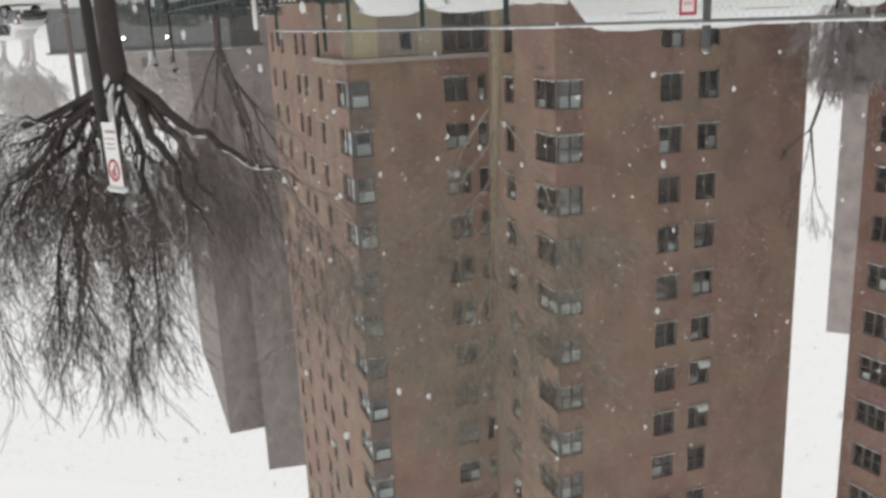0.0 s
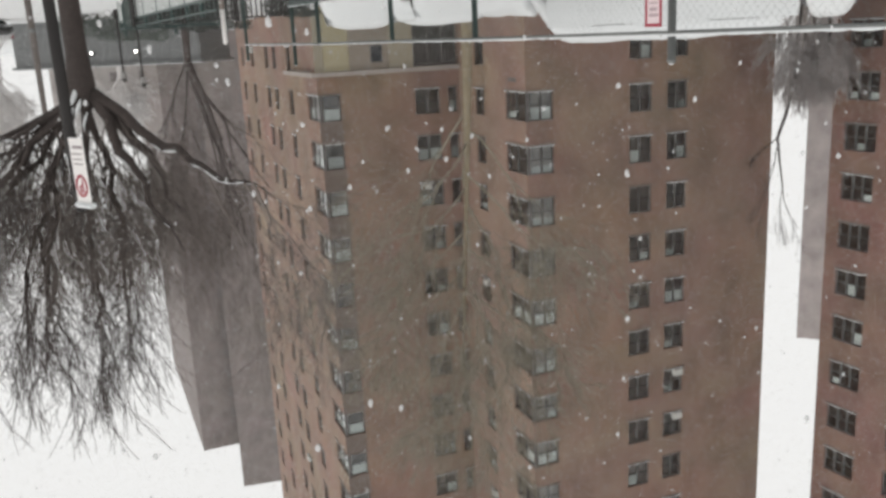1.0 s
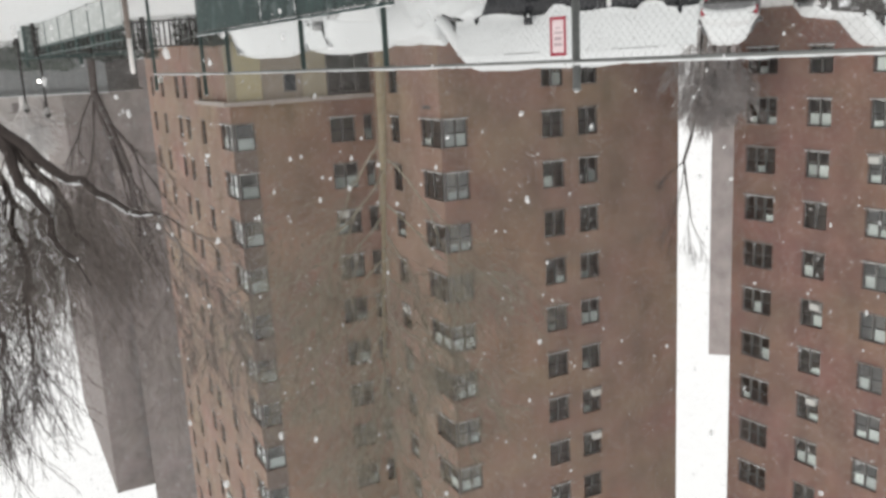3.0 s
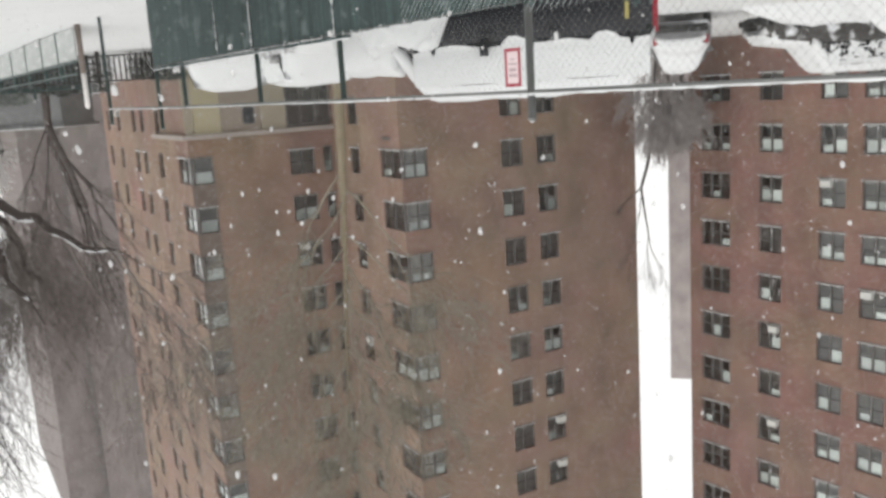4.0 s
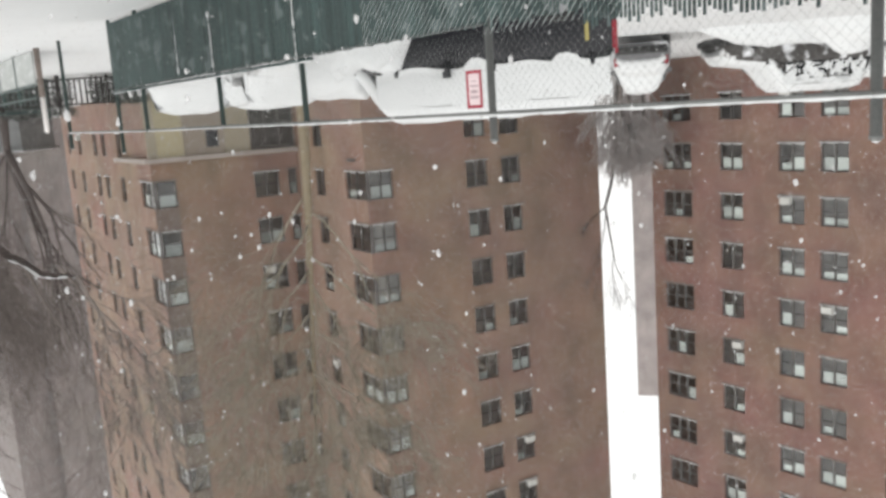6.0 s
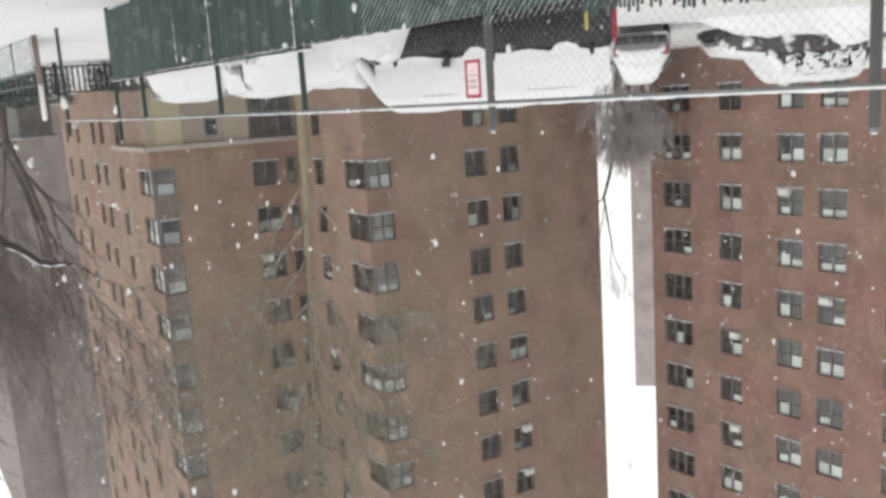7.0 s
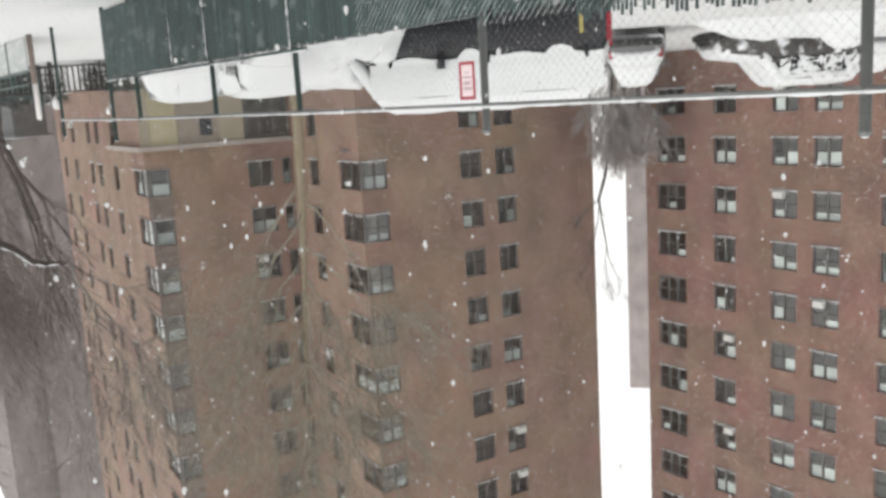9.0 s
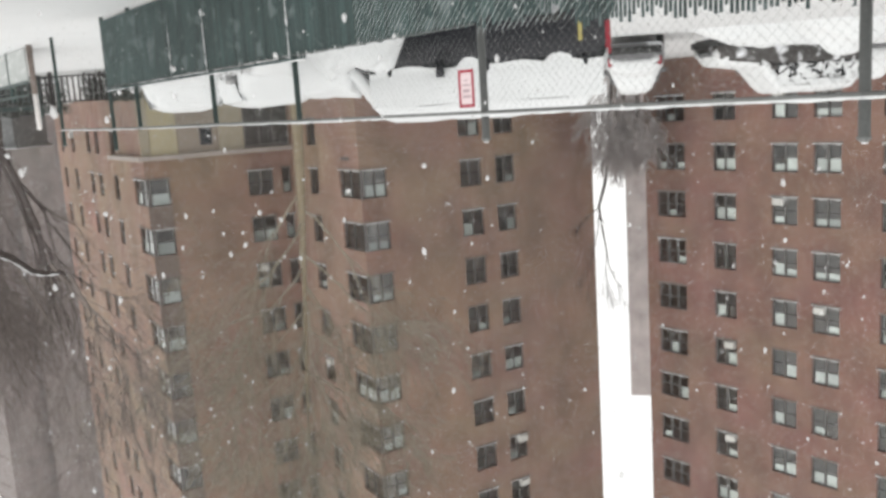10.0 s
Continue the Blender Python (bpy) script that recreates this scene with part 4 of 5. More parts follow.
# ------------------------------------------------------------------ bare trees
def grow(v, f, p, d, length, r, depth, rs, up=0.12, spread=0.55, taper=0.72, kids=(2, 3), min_r=0.003, sides=5, wobble=0.16):
    """One branch with its side shoots."""
    n = 5 if depth > 1 else 4
    path, rad = [p.copy()], [r]
    tips = []
    for i in range(n):
        d = (d + Vector((rs.gauss(0, wobble), rs.gauss(0, wobble), rs.gauss(0, wobble) + up * 0.5))).normalized()
        p = p + d * (length / n)
        path.append(p.copy())
        rad.append(max(min_r, r * (1 - (1 - taper * 0.75) * (i + 1) / n)))
        tips.append((p.copy(), d.copy(), rad[-1], (i + 1) / n))
    tube_into(v, f, path, rad, sides if depth > 1 else 3)
    if depth <= 0:
        return
    for q, dd, rr, t in tips:
        if t < 0.35:
            continue
        count = rs.randint(*kids) if t > 0.95 else (1 if rs.random() < 0.75 else 0)
        for _ in range(count):
            a = dd.orthogonal().normalized()
            a.rotate(Matrix.Rotation(rs.uniform(0, 2 * math.pi), 3, dd))
            nd = (dd + a * spread * rs.uniform(0.5, 1.3) + Vector((0, 0, up))).normalized()
            grow(v, f, q, nd, length * rs.uniform(0.55, 0.85), rr * taper * rs.uniform(0.7, 1.0), depth - 1, rs, up, spread, taper, kids, min_r, sides, wobble)


def bare_tree(x, y, label, bark, trunk_path, trunk_r, limbs, depth, seed, group="bare trees", twig=None, **kw):
    """limbs: (start on the trunk 0..1, direction, length, radius)."""
    rs = random.Random(seed)
    tree = thing("bare_tree", Matrix.Translation((x, y, 0)), label, "tree", group)
    path = [Vector(p) for p in trunk_path]
    child("trunk", tube_mesh("trunk", path, trunk_r, bark, 12), tree)
    v, f = [], []
    for p, d, ln, r in limbs:
        grow(v, f, Vector(p), Vector(d).normalized(), ln, r, depth, rs, **kw)
    child("crown", mesh_of("crown", v, f, twig or bark, True), tree, label="bare tangled branches")
    return tree


# the near street tree: forked low, with long limbs fanning upwards
# each limb: where it ends, how far its middle bows in x and z, whether its twigs are the fine brown ones
TREE_ARMS = [
    ((-2.43, -0.57, 3.33), -0.1, 0.35, True), ((-1.51, -0.87, 3.86), 0.0, 0.2, True), ((-0.86, 0.63, 4.09), -0.3, 0.0, True),
    ((0.42, 0.27, 5.5), 0.1, -0.2, False), ((0.61, -0.47, 5.2), 0.3, 0.0, False), ((2.19, 0.53, 3.13), 0.1, 0.3, False),
    ((1.26, -0.67, 3.97), 0.3, 0.0, False), ((0.26, 0.83, 5.4), -0.25, -0.1, False), ((2.02, 0.7, 5.4), 0.1, 0.1, False),
    ((1.61, -0.27, 2.66), 0.0, 0.4, False), ((2.58, -0.37, 5.0), 0.5, 0.0, False), ((2.4, 0.35, 4.2), 0.0, 0.25, False),
]
# thin leaders that carry the crown upwards: foot, tip, fine or not
TREE_LEADERS = [
    ((0.32, 0.2, 4.4), (0.3, 0.1, 5.9), False), ((0.58, -0.3, 4.1), (0.72, 0.0, 6.05), False), ((1.5, 0.45, 4.5), (1.42, 0.1, 5.75), False),
    ((2.2, -0.2, 4.1), (2.15, 0.0, 5.9), False), ((0.1, 0.5, 4.3), (0.0, 0.2, 5.7), False), ((1.1, 0.3, 3.9), (1.05, 0.2, 5.6), False),
    ((-1.5, -0.3, 3.0), (-2.25, -0.1, 4.95), True), ((-2.0, -0.45, 3.1), (-2.75, -0.2, 4.3), True),
    ((-2.2, -0.5, 3.2), (-2.6, -0.3, 4.5), True),
]


def build_street_tree():
    rs = random.Random(21)
    tree = thing("bare_tree", Matrix.Translation((6.13, 9.5, 0)), "bare dark street tree forking low, snow in its crotches", "tree", "bare trees")
    child("trunk", tube_mesh("trunk", [(0, 0, -0.1), (0.0, 0, 0.2), (0.03, 0, 1.0), (0.02, 0, 1.7), (0.02, 0, 2.1), (0.03, 0, 2.38)], [0.22, 0.15, 0.118, 0.122, 0.16, 0.1], BARK, 14), tree)
    fine_v, fine_f, bold_v, bold_f, haze_v, haze_f = [], [], [], [], [], []

    def twigs(pts, rad, fine, first, dense):
        n = len(pts) - 1
        for i in range(first, n + 1):
            d = (pts[i] - pts[i - 1]).normalized()
            t = i / n
            for q in range(1 if fine and t > 0.55 else dense):
                a = d.orthogonal().normalized()
                a.rotate(Matrix.Rotation(rs.uniform(0, 2 * math.pi), 3, d))
                nd = (d * 0.55 + a * rs.uniform(0.35, 0.9) + Vector((0, 0, rs.uniform(0.3, 0.8)))).normalized()
                long = rs.uniform(0.45, 0.85) * (1.15 - 0.35 * t)
                if fine or (t < 0.5 and q == 0):
                    grow(fine_v, fine_f, pts[i], nd, long, 0.0048, 3 if i % 2 else 2, rs, up=0.1, spread=0.55, taper=0.72, kids=(2, 2), min_r=0.0018, sides=4, wobble=0.17)
                else:
                    grow(bold_v, bold_f, pts[i], nd, long, max(0.006, rad[i] * 0.26), 2, rs, up=0.13, spread=0.6, taper=0.72, kids=(2, 2), min_r=0.0026, sides=4, wobble=0.18)

    for k, (end, bow_x, bow_z, fine) in enumerate(TREE_ARMS):
        end = Vector(end)
        start = Vector((-0.1 if end.x < -0.5 else (0.14 if end.x > 0.5 else 0.03), 0.03, 2.2 + 0.02 * (k % 4)))
        bend = start.lerp(end, 0.5) + Vector((bow_x, 0, bow_z))
        n = 13
        pts = []
        for i in range(n + 1):
            t = i / n
            p = start.lerp(bend, t).lerp(bend.lerp(end, t), t)
            kink = Vector((noise.noise((t * 5, k, 1.0)), noise.noise((t * 5, k, 5.0)), noise.noise((t * 5, k, 9.0)))) * 0.12 + Vector((noise.noise((t * 14, k, 1.5)), 0, noise.noise((t * 14, k, 9.5)))) * 0.07
            pts.append(p + kink * min(1.0, t * 3))
        r0 = 0.078 if k < 3 else 0.05
        rad = [max(0.008, r0 * (1 - i / n) ** 0.8) for i in range(n + 1)]
        limb = child("limb", tube_mesh("limb", pts, rad, BARK, 8), tree)
        # broken snow lying along the upper side of the flatter stretches
        low = [i for i in range(5, n) if (pts[i] - pts[i - 1]).normalized().z < 0.62 and (k == 0 or noise.noise((i * 0.45, k * 3.1, 2.0)) > 0.0)]
        for i in low:
            sp = [pts[i].lerp(pts[i - 1], t) + Vector((0, -rad[i] * 0.5, rad[i] * 0.75)) for t in (1.0, 0.5, 0.0)]
            g = 0.004 + rad[i] * (0.5 + 0.4 * noise.noise((i * 1.3, k, 0.0)))
            child("limb_snow", tube_mesh("limb_snow", sp, [g * 0.6, g, g * 0.5], SNOW, 6), limb, label="snow lying along the limb")
        twigs(pts, rad, fine, 2, 2 if fine else 3)
    # a broken-off limb, and snow lodged in the fork
    stub = [Vector((0.1, 0, 2.24)), Vector((0.46, 0, 2.4)), Vector((0.87, -0.02, 2.57)), Vector((1.2, -0.03, 2.7)), Vector((1.34, -0.03, 2.73))]
    child("limb", tube_mesh("limb", stub, [0.045, 0.034, 0.03, 0.032, 0.045], BARK, 8), tree, label="broken-off bare limb")
    for x, z, r in ((0.05, 2.12, 0.05), (0.0, 2.25, 0.045), (0.1, 2.34, 0.035), (-0.08, 2.4, 0.03), (0.16, 2.02, 0.025)):
        path = [Vector((x + 0.03 * math.sin(5 * z + i), -0.13 - 0.02 * i, z + 0.07 * i)) for i in range(4)]
        child("crotch_snow", tube_mesh("crotch_snow", path, [r * 0.2, r * 0.6, r * 0.5, r * 0.12], SNOW, 7), tree, label="snow lodged in the fork")
    # shoots that fill the heart of the crown, just above the fork
    for k in range(38):
        a = rs.uniform(0, 2 * math.pi)
        foot = Vector((rs.uniform(-0.95, 0.35), rs.uniform(-0.35, 0.35), rs.uniform(2.45, 3.2)))
        d = Vector((0.5 * math.cos(a) + 0.4 * foot.x, 0.4 * math.sin(a), rs.uniform(0.5, 1.0))).normalized()
        grow(fine_v, fine_f, foot, d, rs.uniform(0.6, 1.0), 0.008, 3, rs, up=0.08, spread=0.6, taper=0.74, kids=(2, 2), min_r=0.0026, sides=4, wobble=0.18)
    for k, (start, end, fine) in enumerate(TREE_LEADERS):
        start, end = Vector(start), Vector(end)
        n = 11
        pts = [start.lerp(end, i / n) + Vector((noise.noise((i * 0.5, k, 21.0)), noise.noise((i * 0.5, k, 25.0)), 0)) * 0.14 * min(1.0, i / 3) for i in range(n + 1)]
        rad = [max(0.006, (0.02 if fine else 0.03) * (1 - i / n)) for i in range(n + 1)]
        child("limb", tube_mesh("limb", pts, rad, TWIG_HAZE if fine else BARK, 6), tree)
        for i in range(2, n + 1):
            d = (pts[i] - pts[i - 1]).normalized()
            a = d.orthogonal().normalized()
            a.rotate(Matrix.Rotation(rs.uniform(0, 2 * math.pi), 3, d))
            nd = (d * 0.8 + a * rs.uniform(0.25, 0.6) + Vector((0, 0, 0.4))).normalized()
            if fine:
                grow(haze_v, haze_f, pts[i], nd, rs.uniform(0.4, 0.75), 0.0045, 3 if i % 2 else 2, rs, up=0.12, spread=0.5, taper=0.72, kids=(2, 2), min_r=0.0019, sides=4, wobble=0.16)
            else:
                grow(bold_v, bold_f, pts[i], nd, rs.uniform(0.5, 0.85), 0.0085, 1 if i > 5 else 2, rs, up=0.16, spread=0.42, taper=0.75, kids=(2, 2), min_r=0.0036, sides=4, wobble=0.14)
    tagged(child("twig_crown", mesh_of("twig_crown", bold_v, bold_f, TWIG_DARK, True), tree, label="tangle of dark bare twigs"), kind="stuff")
    tagged(child("twig_crown", mesh_of("twig_crown", haze_v, haze_f, TWIG_HAZE, True), tree, label="paler fine twigs at the edge of the crown"), kind="stuff")
    tagged(child("twig_crown", mesh_of("twig_crown", fine_v, fine_f, TWIG_BROWN, True), tree, label="haze of fine brown twigs"), kind="stuff")


build_street_tree()

bare_tree(19.8, 40.0, "grey bare tree with two slender rising stems", TWIG_DARK,
          [(0, 0, -0.1), (0, 0, 1.4), (0.05, 0, 2.6)], [0.24, 0.18, 0.16],
          [((0.03, 0, 2.4), (-0.28, 0, 1.0), 4.2, 0.19), ((0.03, 0, 2.4), (-0.05, 0.3, 1.0), 4.2, 0.17), ((0.03, 0, 2.3), (0.6, 0, 0.75), 3.0, 0.06), ((0.03, 0, 2.5), (0.2, 0, 1.0), 3.2, 0.07)],
          3, 33, up=0.12, spread=0.4, min_r=0.012, wobble=0.09)

def ochre_limbs():
    """Limbs set round a tall leader, shorter towards the top."""
    rs = random.Random(43)
    out = []
    for i in range(18):
        t = i / 17
        a = 2.4 * i
        rise = 0.75 + 0.5 * t
        out.append(((0.15 + 0.5 * t, 0, 4.4 + 9.0 * t), (math.cos(a), math.sin(a), rise), (3.2 - 0.9 * t) * rs.uniform(0.85, 1.15), 0.045 - 0.015 * t))
    return out


bare_tree(4.65, 30.0, "tall bare tree with pale ochre trunk before the tower", BARK_YELLOW,
          [(0, 0, -0.1), (0.03, 0, 2.0), (0.1, 0, 4.0), (0.2, 0.1, 5.8), (0.3, 0, 8.0), (0.5, 0.1, 11.0), (0.65, 0, 14.0)], [0.24, 0.19, 0.15, 0.11, 0.08, 0.05, 0.02],
          ochre_limbs(), 4, 44, up=0.1, spread=0.5, min_r=0.0065, twig=TWIG_TAN)

for bx, by, sd in ((-9.05, 44.0, 55), (-9.8, 45.6, 56), (-10.75, 46.4, 57), (-10.1, 47.6, 58)):
    stems = [((0.05 * math.cos(2.1 * k), 0.05 * math.sin(2.1 * k), 0.3 + 0.32 * k), (0.14 * math.cos(2.1 * k), 0.14 * math.sin(2.1 * k), 1.0), 1.5 - 0.05 * k, 0.045) for k in range(11)]
    bare_tree(bx, by, "frosted grey bare tree with dense twigs in the gap between towers", BARK_GREY,
              [(0, 0, -0.1), (0, 0, 1.5), (0.05, 0, 3.8)], [0.16, 0.12, 0.04], stems,
              4, sd, up=0.16, spread=0.3, min_r=0.0095, kids=(2, 2), twig=TWIG_PALE)
bare_tree(-9.2, 45.0, "thin bare sapling rising above the shrubs", BARK,
          [(0, 0, -0.1), (0.2, 0, 4.0), (0.6, 0, 6.3), (0.94, 0, 7.45), (0.78, 0, 8.7), (0.6, 0, 9.9)], [0.11, 0.1, 0.085, 0.07, 0.05, 0.035],
          [((0.94, 0, 7.45), (0.7, 0, 0.6), 1.0, 0.04), ((0.9, 0, 7.8), (0.25, 0, 1.0), 2.0, 0.03), ((0.6, 0, 9.9), (-0.3, 0, 1.0), 1.5, 0.03), ((0.6, 0, 9.9), (0.2, 0, 1.0), 1.5, 0.025)], 2, 57, up=0.1, spread=0.3, min_r=0.009, wobble=0.1)


# ------------------------------------------------------------------ parking sign on its pole
def build_parking_sign():
    s = thing("street_sign", pose(3.58, 5.23, 0, 0, -1.2, 30), "white parking notice with red symbol on a dark pole", "sign")
    child("bracket", boxes_mesh("bracket", [(-0.24, 0.04, -0.046, -0.036, 2.33, 2.36)], IRON), s)
    child("bracket", boxes_mesh("bracket", [(-0.24, 0.04, -0.046, -0.036, 2.60, 2.63)], IRON), s)
    child("pole", lathe("pole", [(0.038, -0.1), (0.036, 2.74), (0.03, 2.75), (0.004, 2.755)], IRON, 12), s)
    w, z0, h = 0.18, 2.25, 0.42
    panel = child("sign_panel", bevel_box("sign_panel", (w, 0.006, h), SIGN_WHITE, 0.0025, 1), s, Matrix.Translation((-0.16, -0.05, z0)))
    child("lettering", boxes_mesh("lettering", [(-0.08, 0.05, -0.006, -0.0035, 0.05, 0.068), (-0.06, 0.07, -0.006, -0.0035, 0.10, 0.108), (-0.06, 0.06, -0.006, -0.0035, 0.135, 0.142), (-0.06, 0.065, -0.006, -0.0035, 0.165, 0.172)], SIGN_GREY), panel, label="illegible printed lines")
    v, f = [], []
    k = 24
    for r in (0.055, 0.074):
        for y in (-0.0065, -0.0035):
            for i in range(k):
                a = 2 * math.pi * i / k
                v.append((r * math.cos(a), y, 0.31 + r * math.sin(a)))
    for i in range(k):
        j = (i + 1) % k
        f += [(i, j, 2 * k + j, 2 * k + i), (2 * k + i, 2 * k + j, 3 * k + j, 3 * k + i), (i, k + i, k + j, j)]
    v2, f2 = box_data([(-0.022, -0.008, -0.0065, -0.0035, 0.27, 0.35), (-0.008, 0.02, -0.0065, -0.0035, 0.335, 0.35), (-0.008, 0.02, -0.0065, -0.0035, 0.305, 0.318), (0.014, 0.026, -0.0065, -0.0035, 0.308, 0.347)])
    o = len(v)
    child("symbol", mesh_of("symbol", v + v2, f + [tuple(o + c for c in q) for q in f2], SIGN_RED), panel, label="red ringed symbol")
    child("snow_cap", bevel_box("snow_cap", (0.22, 0.05, 0.035), SNOW, 0.012, 2), panel, Matrix.Translation((0, 0, h)))


build_parking_sign()


# ------------------------------------------------------------------ background on the tree's side
def build_shed():
    s = thing("low_building", Matrix.Translation((22.0, 46.0, 0)), "low slate-grey building with two lit wall lamps", "building")
    wall = child("wall", boxes_mesh("wall", [(0, 11.4, 0.05, 4, 0, 2.45)], SHED_GREY), s)
    board = boxes_mesh("board", [(0, 0.592, 0, 0.046, 0, 2.45)], SHED_GREY)
    for i in range(19):
        child("board", board, wall, Matrix.Translation((0.6 * i, 0, 0)))
    child("roof", boxes_mesh("roof", [(-0.15, 11.55, -0.2, 4.2, 2.454, 2.56)], SHED_GREY), s)
    child("roof_snow", boxes_mesh("roof_snow", [(-0.1, 11.5, -0.1, 4.15, 2.564, 2.60)], SNOW), s)
    for x in (6.45, 3.72):
        lamp = child("wall_lamp", boxes_mesh("wall_lamp", [(-0.12, 0.12, -0.12, -0.004, -0.1, 0.12)], IRON), s, Matrix.Translation((x, 0, 1.85)))
        child("lamp_lens", bevel_box("lamp_lens", (0.15, 0.1, 0.15), LIT, 0.03, 2), lamp, Matrix.Translation((0, -0.175, -0.1)), "glowing white lens")


build_shed()


def street_lamp(x, y, tall):
    s = thing("street_lamp", Matrix.Translation((x, y, 0)), "black iron lamp post with lantern head", "street lamp", "park lamps")
    child("pole", lathe("pole", [(0.09, -0.1), (0.09, 0.3), (0.055, 0.4), (0.04, tall - 0.46), (0.06, tall - 0.44)], IRON, 12), s)
    child("lantern", lathe("lantern", [(0.06, tall - 0.44), (0.1, tall - 0.38), (0.13, tall - 0.2), (0.12, tall - 0.15)], LANTERN, 12), s, label="unlit frosted lantern glass")
    child("cap", lathe("cap", [(0.15, tall - 0.15), (0.14, tall - 0.11), (0.04, tall - 0.02), (0.015, tall + 0.05)], IRON, 12), s)


street_lamp(20.95, 36.0, 3.1)
street_lamp(20.04, 36.0, 3.35)

# ------------------------------------------------------------------ railing, hedge, screen and poles on that side
def build_railing():
    a, b = Vector((15.2, 27.2, 0)), Vector((9.7, 26.9, 0))
    d = (b - a).normalized()
    s = thing("iron_railing", wall_matrix(a, d), "low black iron railing standing in the snow", "railing")
    ln = (b - a).length
    for z in (0.12, 0.88):
        child("rail", boxes_mesh("rail", [(0, ln, -0.025, 0.025, z, z + 0.05)], IRON), s)
    bar = boxes_mesh("picket", [(-0.02, 0.02, -0.02, 0.02, 0.0, 0.71)], IRON)
    for i in range(int(ln / 0.17)):
        child("picket", bar, s, Matrix.Translation((0.08 + 0.17 * i, 0, 0.17)))
    post = boxes_mesh("post", [(-0.05, 0.05, -0.05, 0.05, -0.1, 1.02)], IRON)
    for i in range(4):
        child("post", post, s, Matrix.Translation((ln * i / 3, 0.08, 0)))


build_railing()


def build_screen():
    a, b = Vector((12.5, 28.2, 0)), Vector((16.0, 27.9, 0))
    d = (b - a).normalized()
    s = thing("screen_fence", wall_matrix(a, d), "low dark green slatted screen in the snow", "fence")
    ln = (b - a).length
    slat = boxes_mesh("slat", [(0, 0.11, 0, 0.02, 0.0, 1.08)], SCREEN)
    for i in range(int(ln / 0.115)):
        child("slat", slat, s, Matrix.Translation((0.115 * i, 0, 0)))
    child("rail", boxes_mesh("rail", [(0, ln, -0.04, -0.004, 1.0, 1.06)], POST_GREEN), s)
    for i in range(3):
        child("post", boxes_mesh("post", [(-0.04, 0.04, 0.03, 0.11, -0.1, 1.3)], POST_GREEN), s, Matrix.Translation((ln * i / 2, 0, 0)))


build_screen()


def build_hedge(m, long, low, high, mat, label, seed, count=9000):
    """Leaves in a long mound that rises from high to low along x, on a row of stems."""
    rs = random.Random(seed)
    v, f = [], []
    for _ in range(count):
        t = rs.random()
        h = low + (high - low) * min(1, t * 1.8) + 0.15 * noise.noise((t * 6, seed, 0))
        x, y, z = long * (1 - t), rs.gauss(0, 0.3), h * rs.random() ** 0.7
        n = Vector((rs.gauss(0, 1), rs.gauss(0, 1), rs.gauss(0, 1))).normalized()
        a = n.orthogonal().normalized() * rs.uniform(0.03, 0.07)
        b = n.cross(a) * 0.6
        c = Vector((x, y, z))
        k = len(v)
        v += [c - a, c + b * 0.6, c + a, c - b * 0.6]
        f.append((k, k + 1, k + 2, k + 3))
    s = thing("hedge", m, label, "hedge", "hedges")
    tagged(child("foliage", mesh_of("foliage", v, f, mat), s), kind="stuff")
    for i in range(int(long / 0.8)):
        child("stem", tube_mesh("stem", [(0.4 + 0.8 * i, 0, -0.1), (0.45 + 0.8 * i, 0.03, low * 0.5), (0.38 + 0.8 * i, 0, low * 0.9)], [0.04, 0.03, 0.012], BARK, 6), s)


build_hedge(pose(19.8, 38.4, 0, 0, 0, 4), 5.6, 0.75, 1.35, EVERGREEN, "haze-greyed evergreen hedge dusted with snow", 9)
build_hedge(pose(9.2, 27.9, 0, 0, 0, 2), 1.7, 0.85, 0.95, EVERGREEN_DARK, "dark evergreen shrub speckled with snow behind the railing", 10, 3500)
build_hedge(pose(12.0, 28.9, 0, 0, 0, -3), 4.2, 1.0, 1.2, EVERGREEN_DARK, "dark evergreen hedge speckled with snow behind the panels", 11, 7000)


def build_marker_post():
    s = thing("marker_post", Matrix.Translation((8.05, 18.0, 0)), "rusty brown post with a white upper sleeve", "post")
    child("shaft", lathe("shaft", [(0.06, -0.1), (0.055, 0.98), (0.05, 0.99)], RUST, 10), s)
    child("sleeve", lathe("sleeve", [(0.05, 0.99), (0.052, 1.66), (0.03, 1.7), (0.004, 1.71)], SIGN_WHITE, 10), s, label="white painted sleeve")


build_marker_post()


def build_utility_pole():
    s = thing("utility_pole", Matrix.Translation((13.97, 20.0, 0)), "weathered brown wooden pole behind the tree", "pole")
    child("shaft", lathe("shaft", [(0.085, -0.1), (0.075, 1.5), (0.065, 3.4), (0.05, 3.45), (0.004, 3.46)], BARK_GREY, 10), s)
    child("band", lathe("band", [(0.08, 1.1), (0.084, 1.12), (0.08, 1.2)], GALV, 10), s)


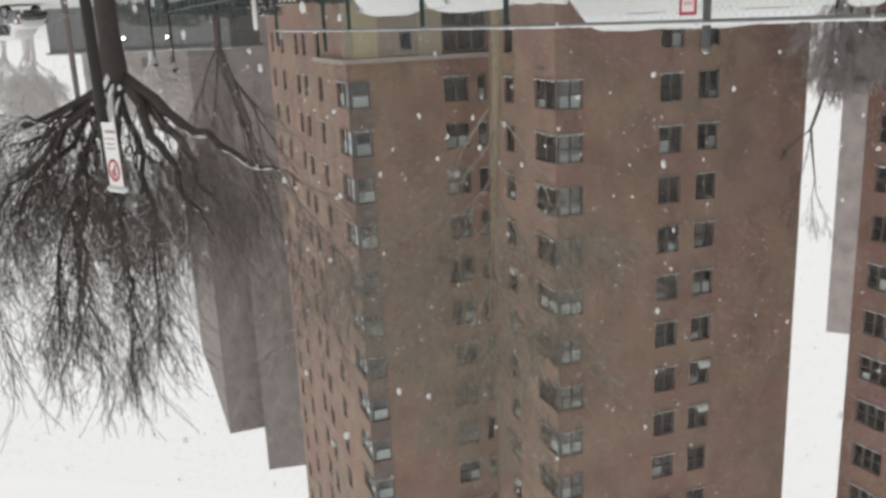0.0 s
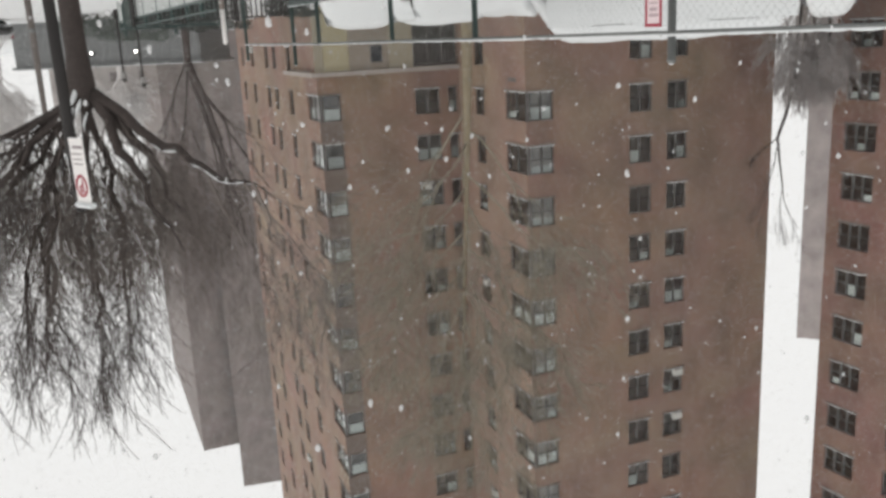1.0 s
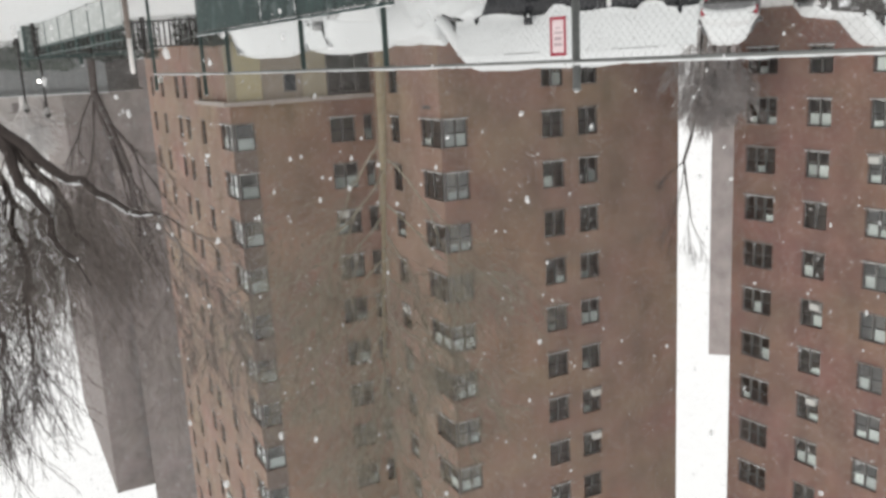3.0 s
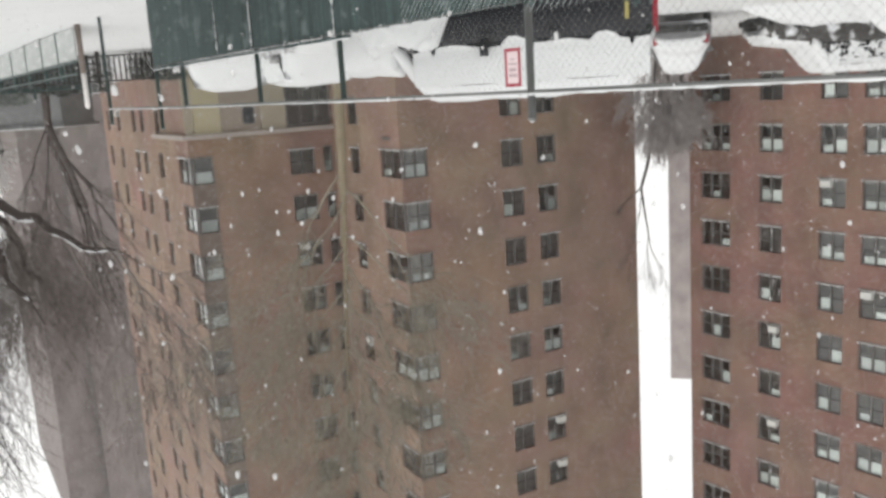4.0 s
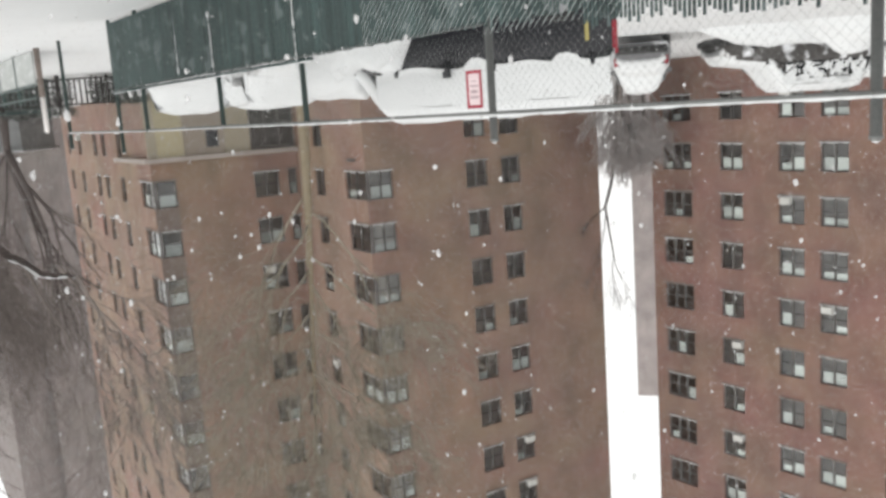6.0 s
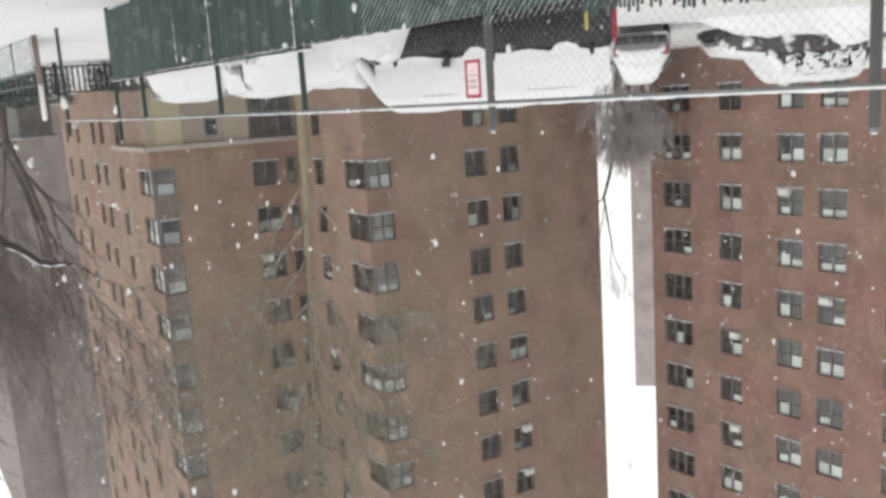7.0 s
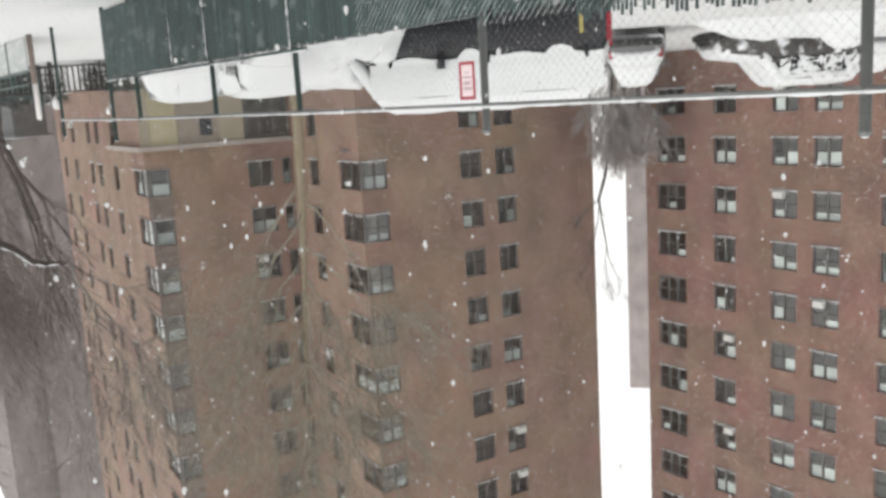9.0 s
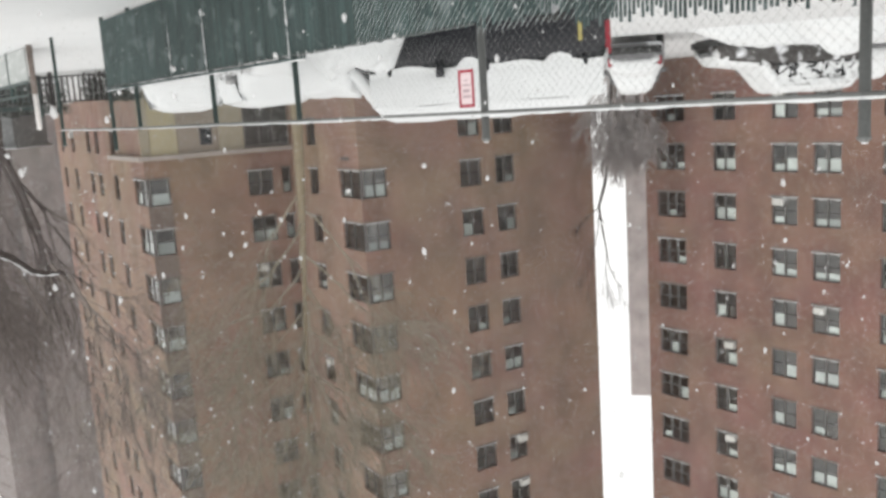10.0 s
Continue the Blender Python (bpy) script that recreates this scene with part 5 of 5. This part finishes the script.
build_utility_pole()
build_car(car_pose(29.0, 39.0, 20), "distant saloon under snow by the trees", CAR_GREY, "sedan", 0.2, False, 21.0)
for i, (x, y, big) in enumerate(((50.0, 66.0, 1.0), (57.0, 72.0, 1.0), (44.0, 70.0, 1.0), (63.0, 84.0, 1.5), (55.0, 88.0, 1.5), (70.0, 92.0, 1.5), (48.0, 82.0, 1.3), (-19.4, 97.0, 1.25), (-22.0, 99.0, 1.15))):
    bare_tree(x, y, "distant bare tree pale in the snowfall", FAR_TREE_HAZED, [(0, 0, -0.1), (0, 0, 2.0 * big), (0.1, 0, 3.2 * big)], [0.3, 0.25, 0.2],
              [((0.1, 0, 3.0 * big), (-0.5, 0, 0.8), 2.0 * big, 0.1), ((0.1, 0, 3.1 * big), (0.5, 0.1, 0.8), 2.0 * big, 0.1), ((0.1, 0, 3.2 * big), (0.0, -0.2, 1.0), 2.2 * big, 0.12), ((0.1, 0, 2.2 * big), (0.3, 0.4, 0.8), 1.9 * big, 0.1), ((0.1, 0, 2.2 * big), (-0.3, -0.4, 0.8), 1.9 * big, 0.1)], 3, 60 + i, group="distant trees", up=0.1, spread=0.5, min_r=0.02 * big, kids=(3, 4), twig=FAR_TREE_HAZED)


# ------------------------------------------------------------------ falling snow
def build_falling_snow():
    rs = np.random.RandomState(77)
    # near flakes: small rounded clumps
    bm = bmesh.new()
    bmesh.ops.create_icosphere(bm, subdivisions=1, radius=1.0)
    bm.verts.ensure_lookup_table()
    ico = np.array([v.co[:] for v in bm.verts])
    tri = np.array([[v.index for v in q.verts] for q in bm.faces])
    bm.free()
    n = 2100
    y = 2.0 + 26 * rs.rand(n) ** 1.2
    c = np.stack([rs.uniform(-0.7, 0.95, n) * y, y, 0.3 + rs.rand(n) * (1.4 + 0.62 * y)], 1)
    size = (0.003 + 0.0055 * rs.rand(n) ** 2) * (1 + y / 14)
    shape = size[:, None, None] * ico[None] * (0.75 + 0.5 * rs.rand(n, len(ico), 1)) * np.stack([np.ones(n), np.ones(n), rs.uniform(1, 2.0, n)], 1)[:, None, :]
    near_v = (c[:, None, :] + shape).reshape(-1, 3)
    near_f = (tri[None] + (np.arange(n) * len(ico))[:, None, None]).reshape(-1, 3)
    # the veil of countless far flakes, each a single tilted crystal
    m = 930000
    y = (11.0 ** 3 + (43.0 ** 3 - 11.0 ** 3) * rs.rand(m)) ** (1 / 3)
    c = np.stack([rs.uniform(-0.62, 0.95, m) * y, y, 0.05 + rs.rand(m) * (1.7 + 0.62 * y)], 1)
    a = rs.normal(size=(m, 3))
    a /= np.linalg.norm(a, axis=1)[:, None]
    b = np.cross(a, rs.normal(size=(m, 3)))
    b /= np.linalg.norm(b, axis=1)[:, None]
    r = (0.0088 * rs.uniform(0.75, 1.25, m))[:, None]
    far_v = np.stack([c + a * r, c - a * r * 0.5 + b * r * 0.87, c - a * r * 0.5 - b * r * 0.87], 1).reshape(-1, 3)
    # and of those beyond, out along the flank of the brown tower
    k = 170000
    y2 = 43.0 + 32.0 * rs.rand(k)
    wall_x = C2.x + 0.4 + np.maximum(0.0, y2 - C2.y) * N.x / N.y
    c2 = np.stack([wall_x + rs.rand(k) * (0.95 * y2 - wall_x), y2, 0.05 + rs.rand(k) * 32.0], 1)
    a2 = rs.normal(size=(k, 3))
    a2 /= np.linalg.norm(a2, axis=1)[:, None]
    b2 = np.cross(a2, rs.normal(size=(k, 3)))
    b2 /= np.linalg.norm(b2, axis=1)[:, None]
    q = (0.015 * rs.uniform(0.75, 1.25, k))[:, None]
    flank_v = np.stack([c2 + a2 * q, c2 - a2 * q * 0.5 + b2 * q * 0.87, c2 - a2 * q * 0.5 - b2 * q * 0.87], 1).reshape(-1, 3)
    far_v = np.concatenate([far_v, flank_v])
    m += k
    far_f = np.arange(3 * m).reshape(-1, 3) + len(near_v)
    v, f = np.concatenate([near_v, far_v]), np.concatenate([near_f, far_f])
    me = bpy.data.meshes.new("falling_snow")
    me.vertices.add(len(v))
    me.vertices.foreach_set("co", v.astype(np.float32).ravel())
    me.loops.add(f.size)
    me.loops.foreach_set("vertex_index", f.astype(np.int32).ravel())
    me.polygons.add(len(f))
    me.polygons.foreach_set("loop_start", np.arange(0, f.size, 3, dtype=np.int32))
    me.update(calc_edges=True)
    me.materials.append(FLAKE)
    tagged(new("falling_snow", me), "white snowflakes drifting in the air", "snowflakes", kind="stuff")


build_falling_snow()
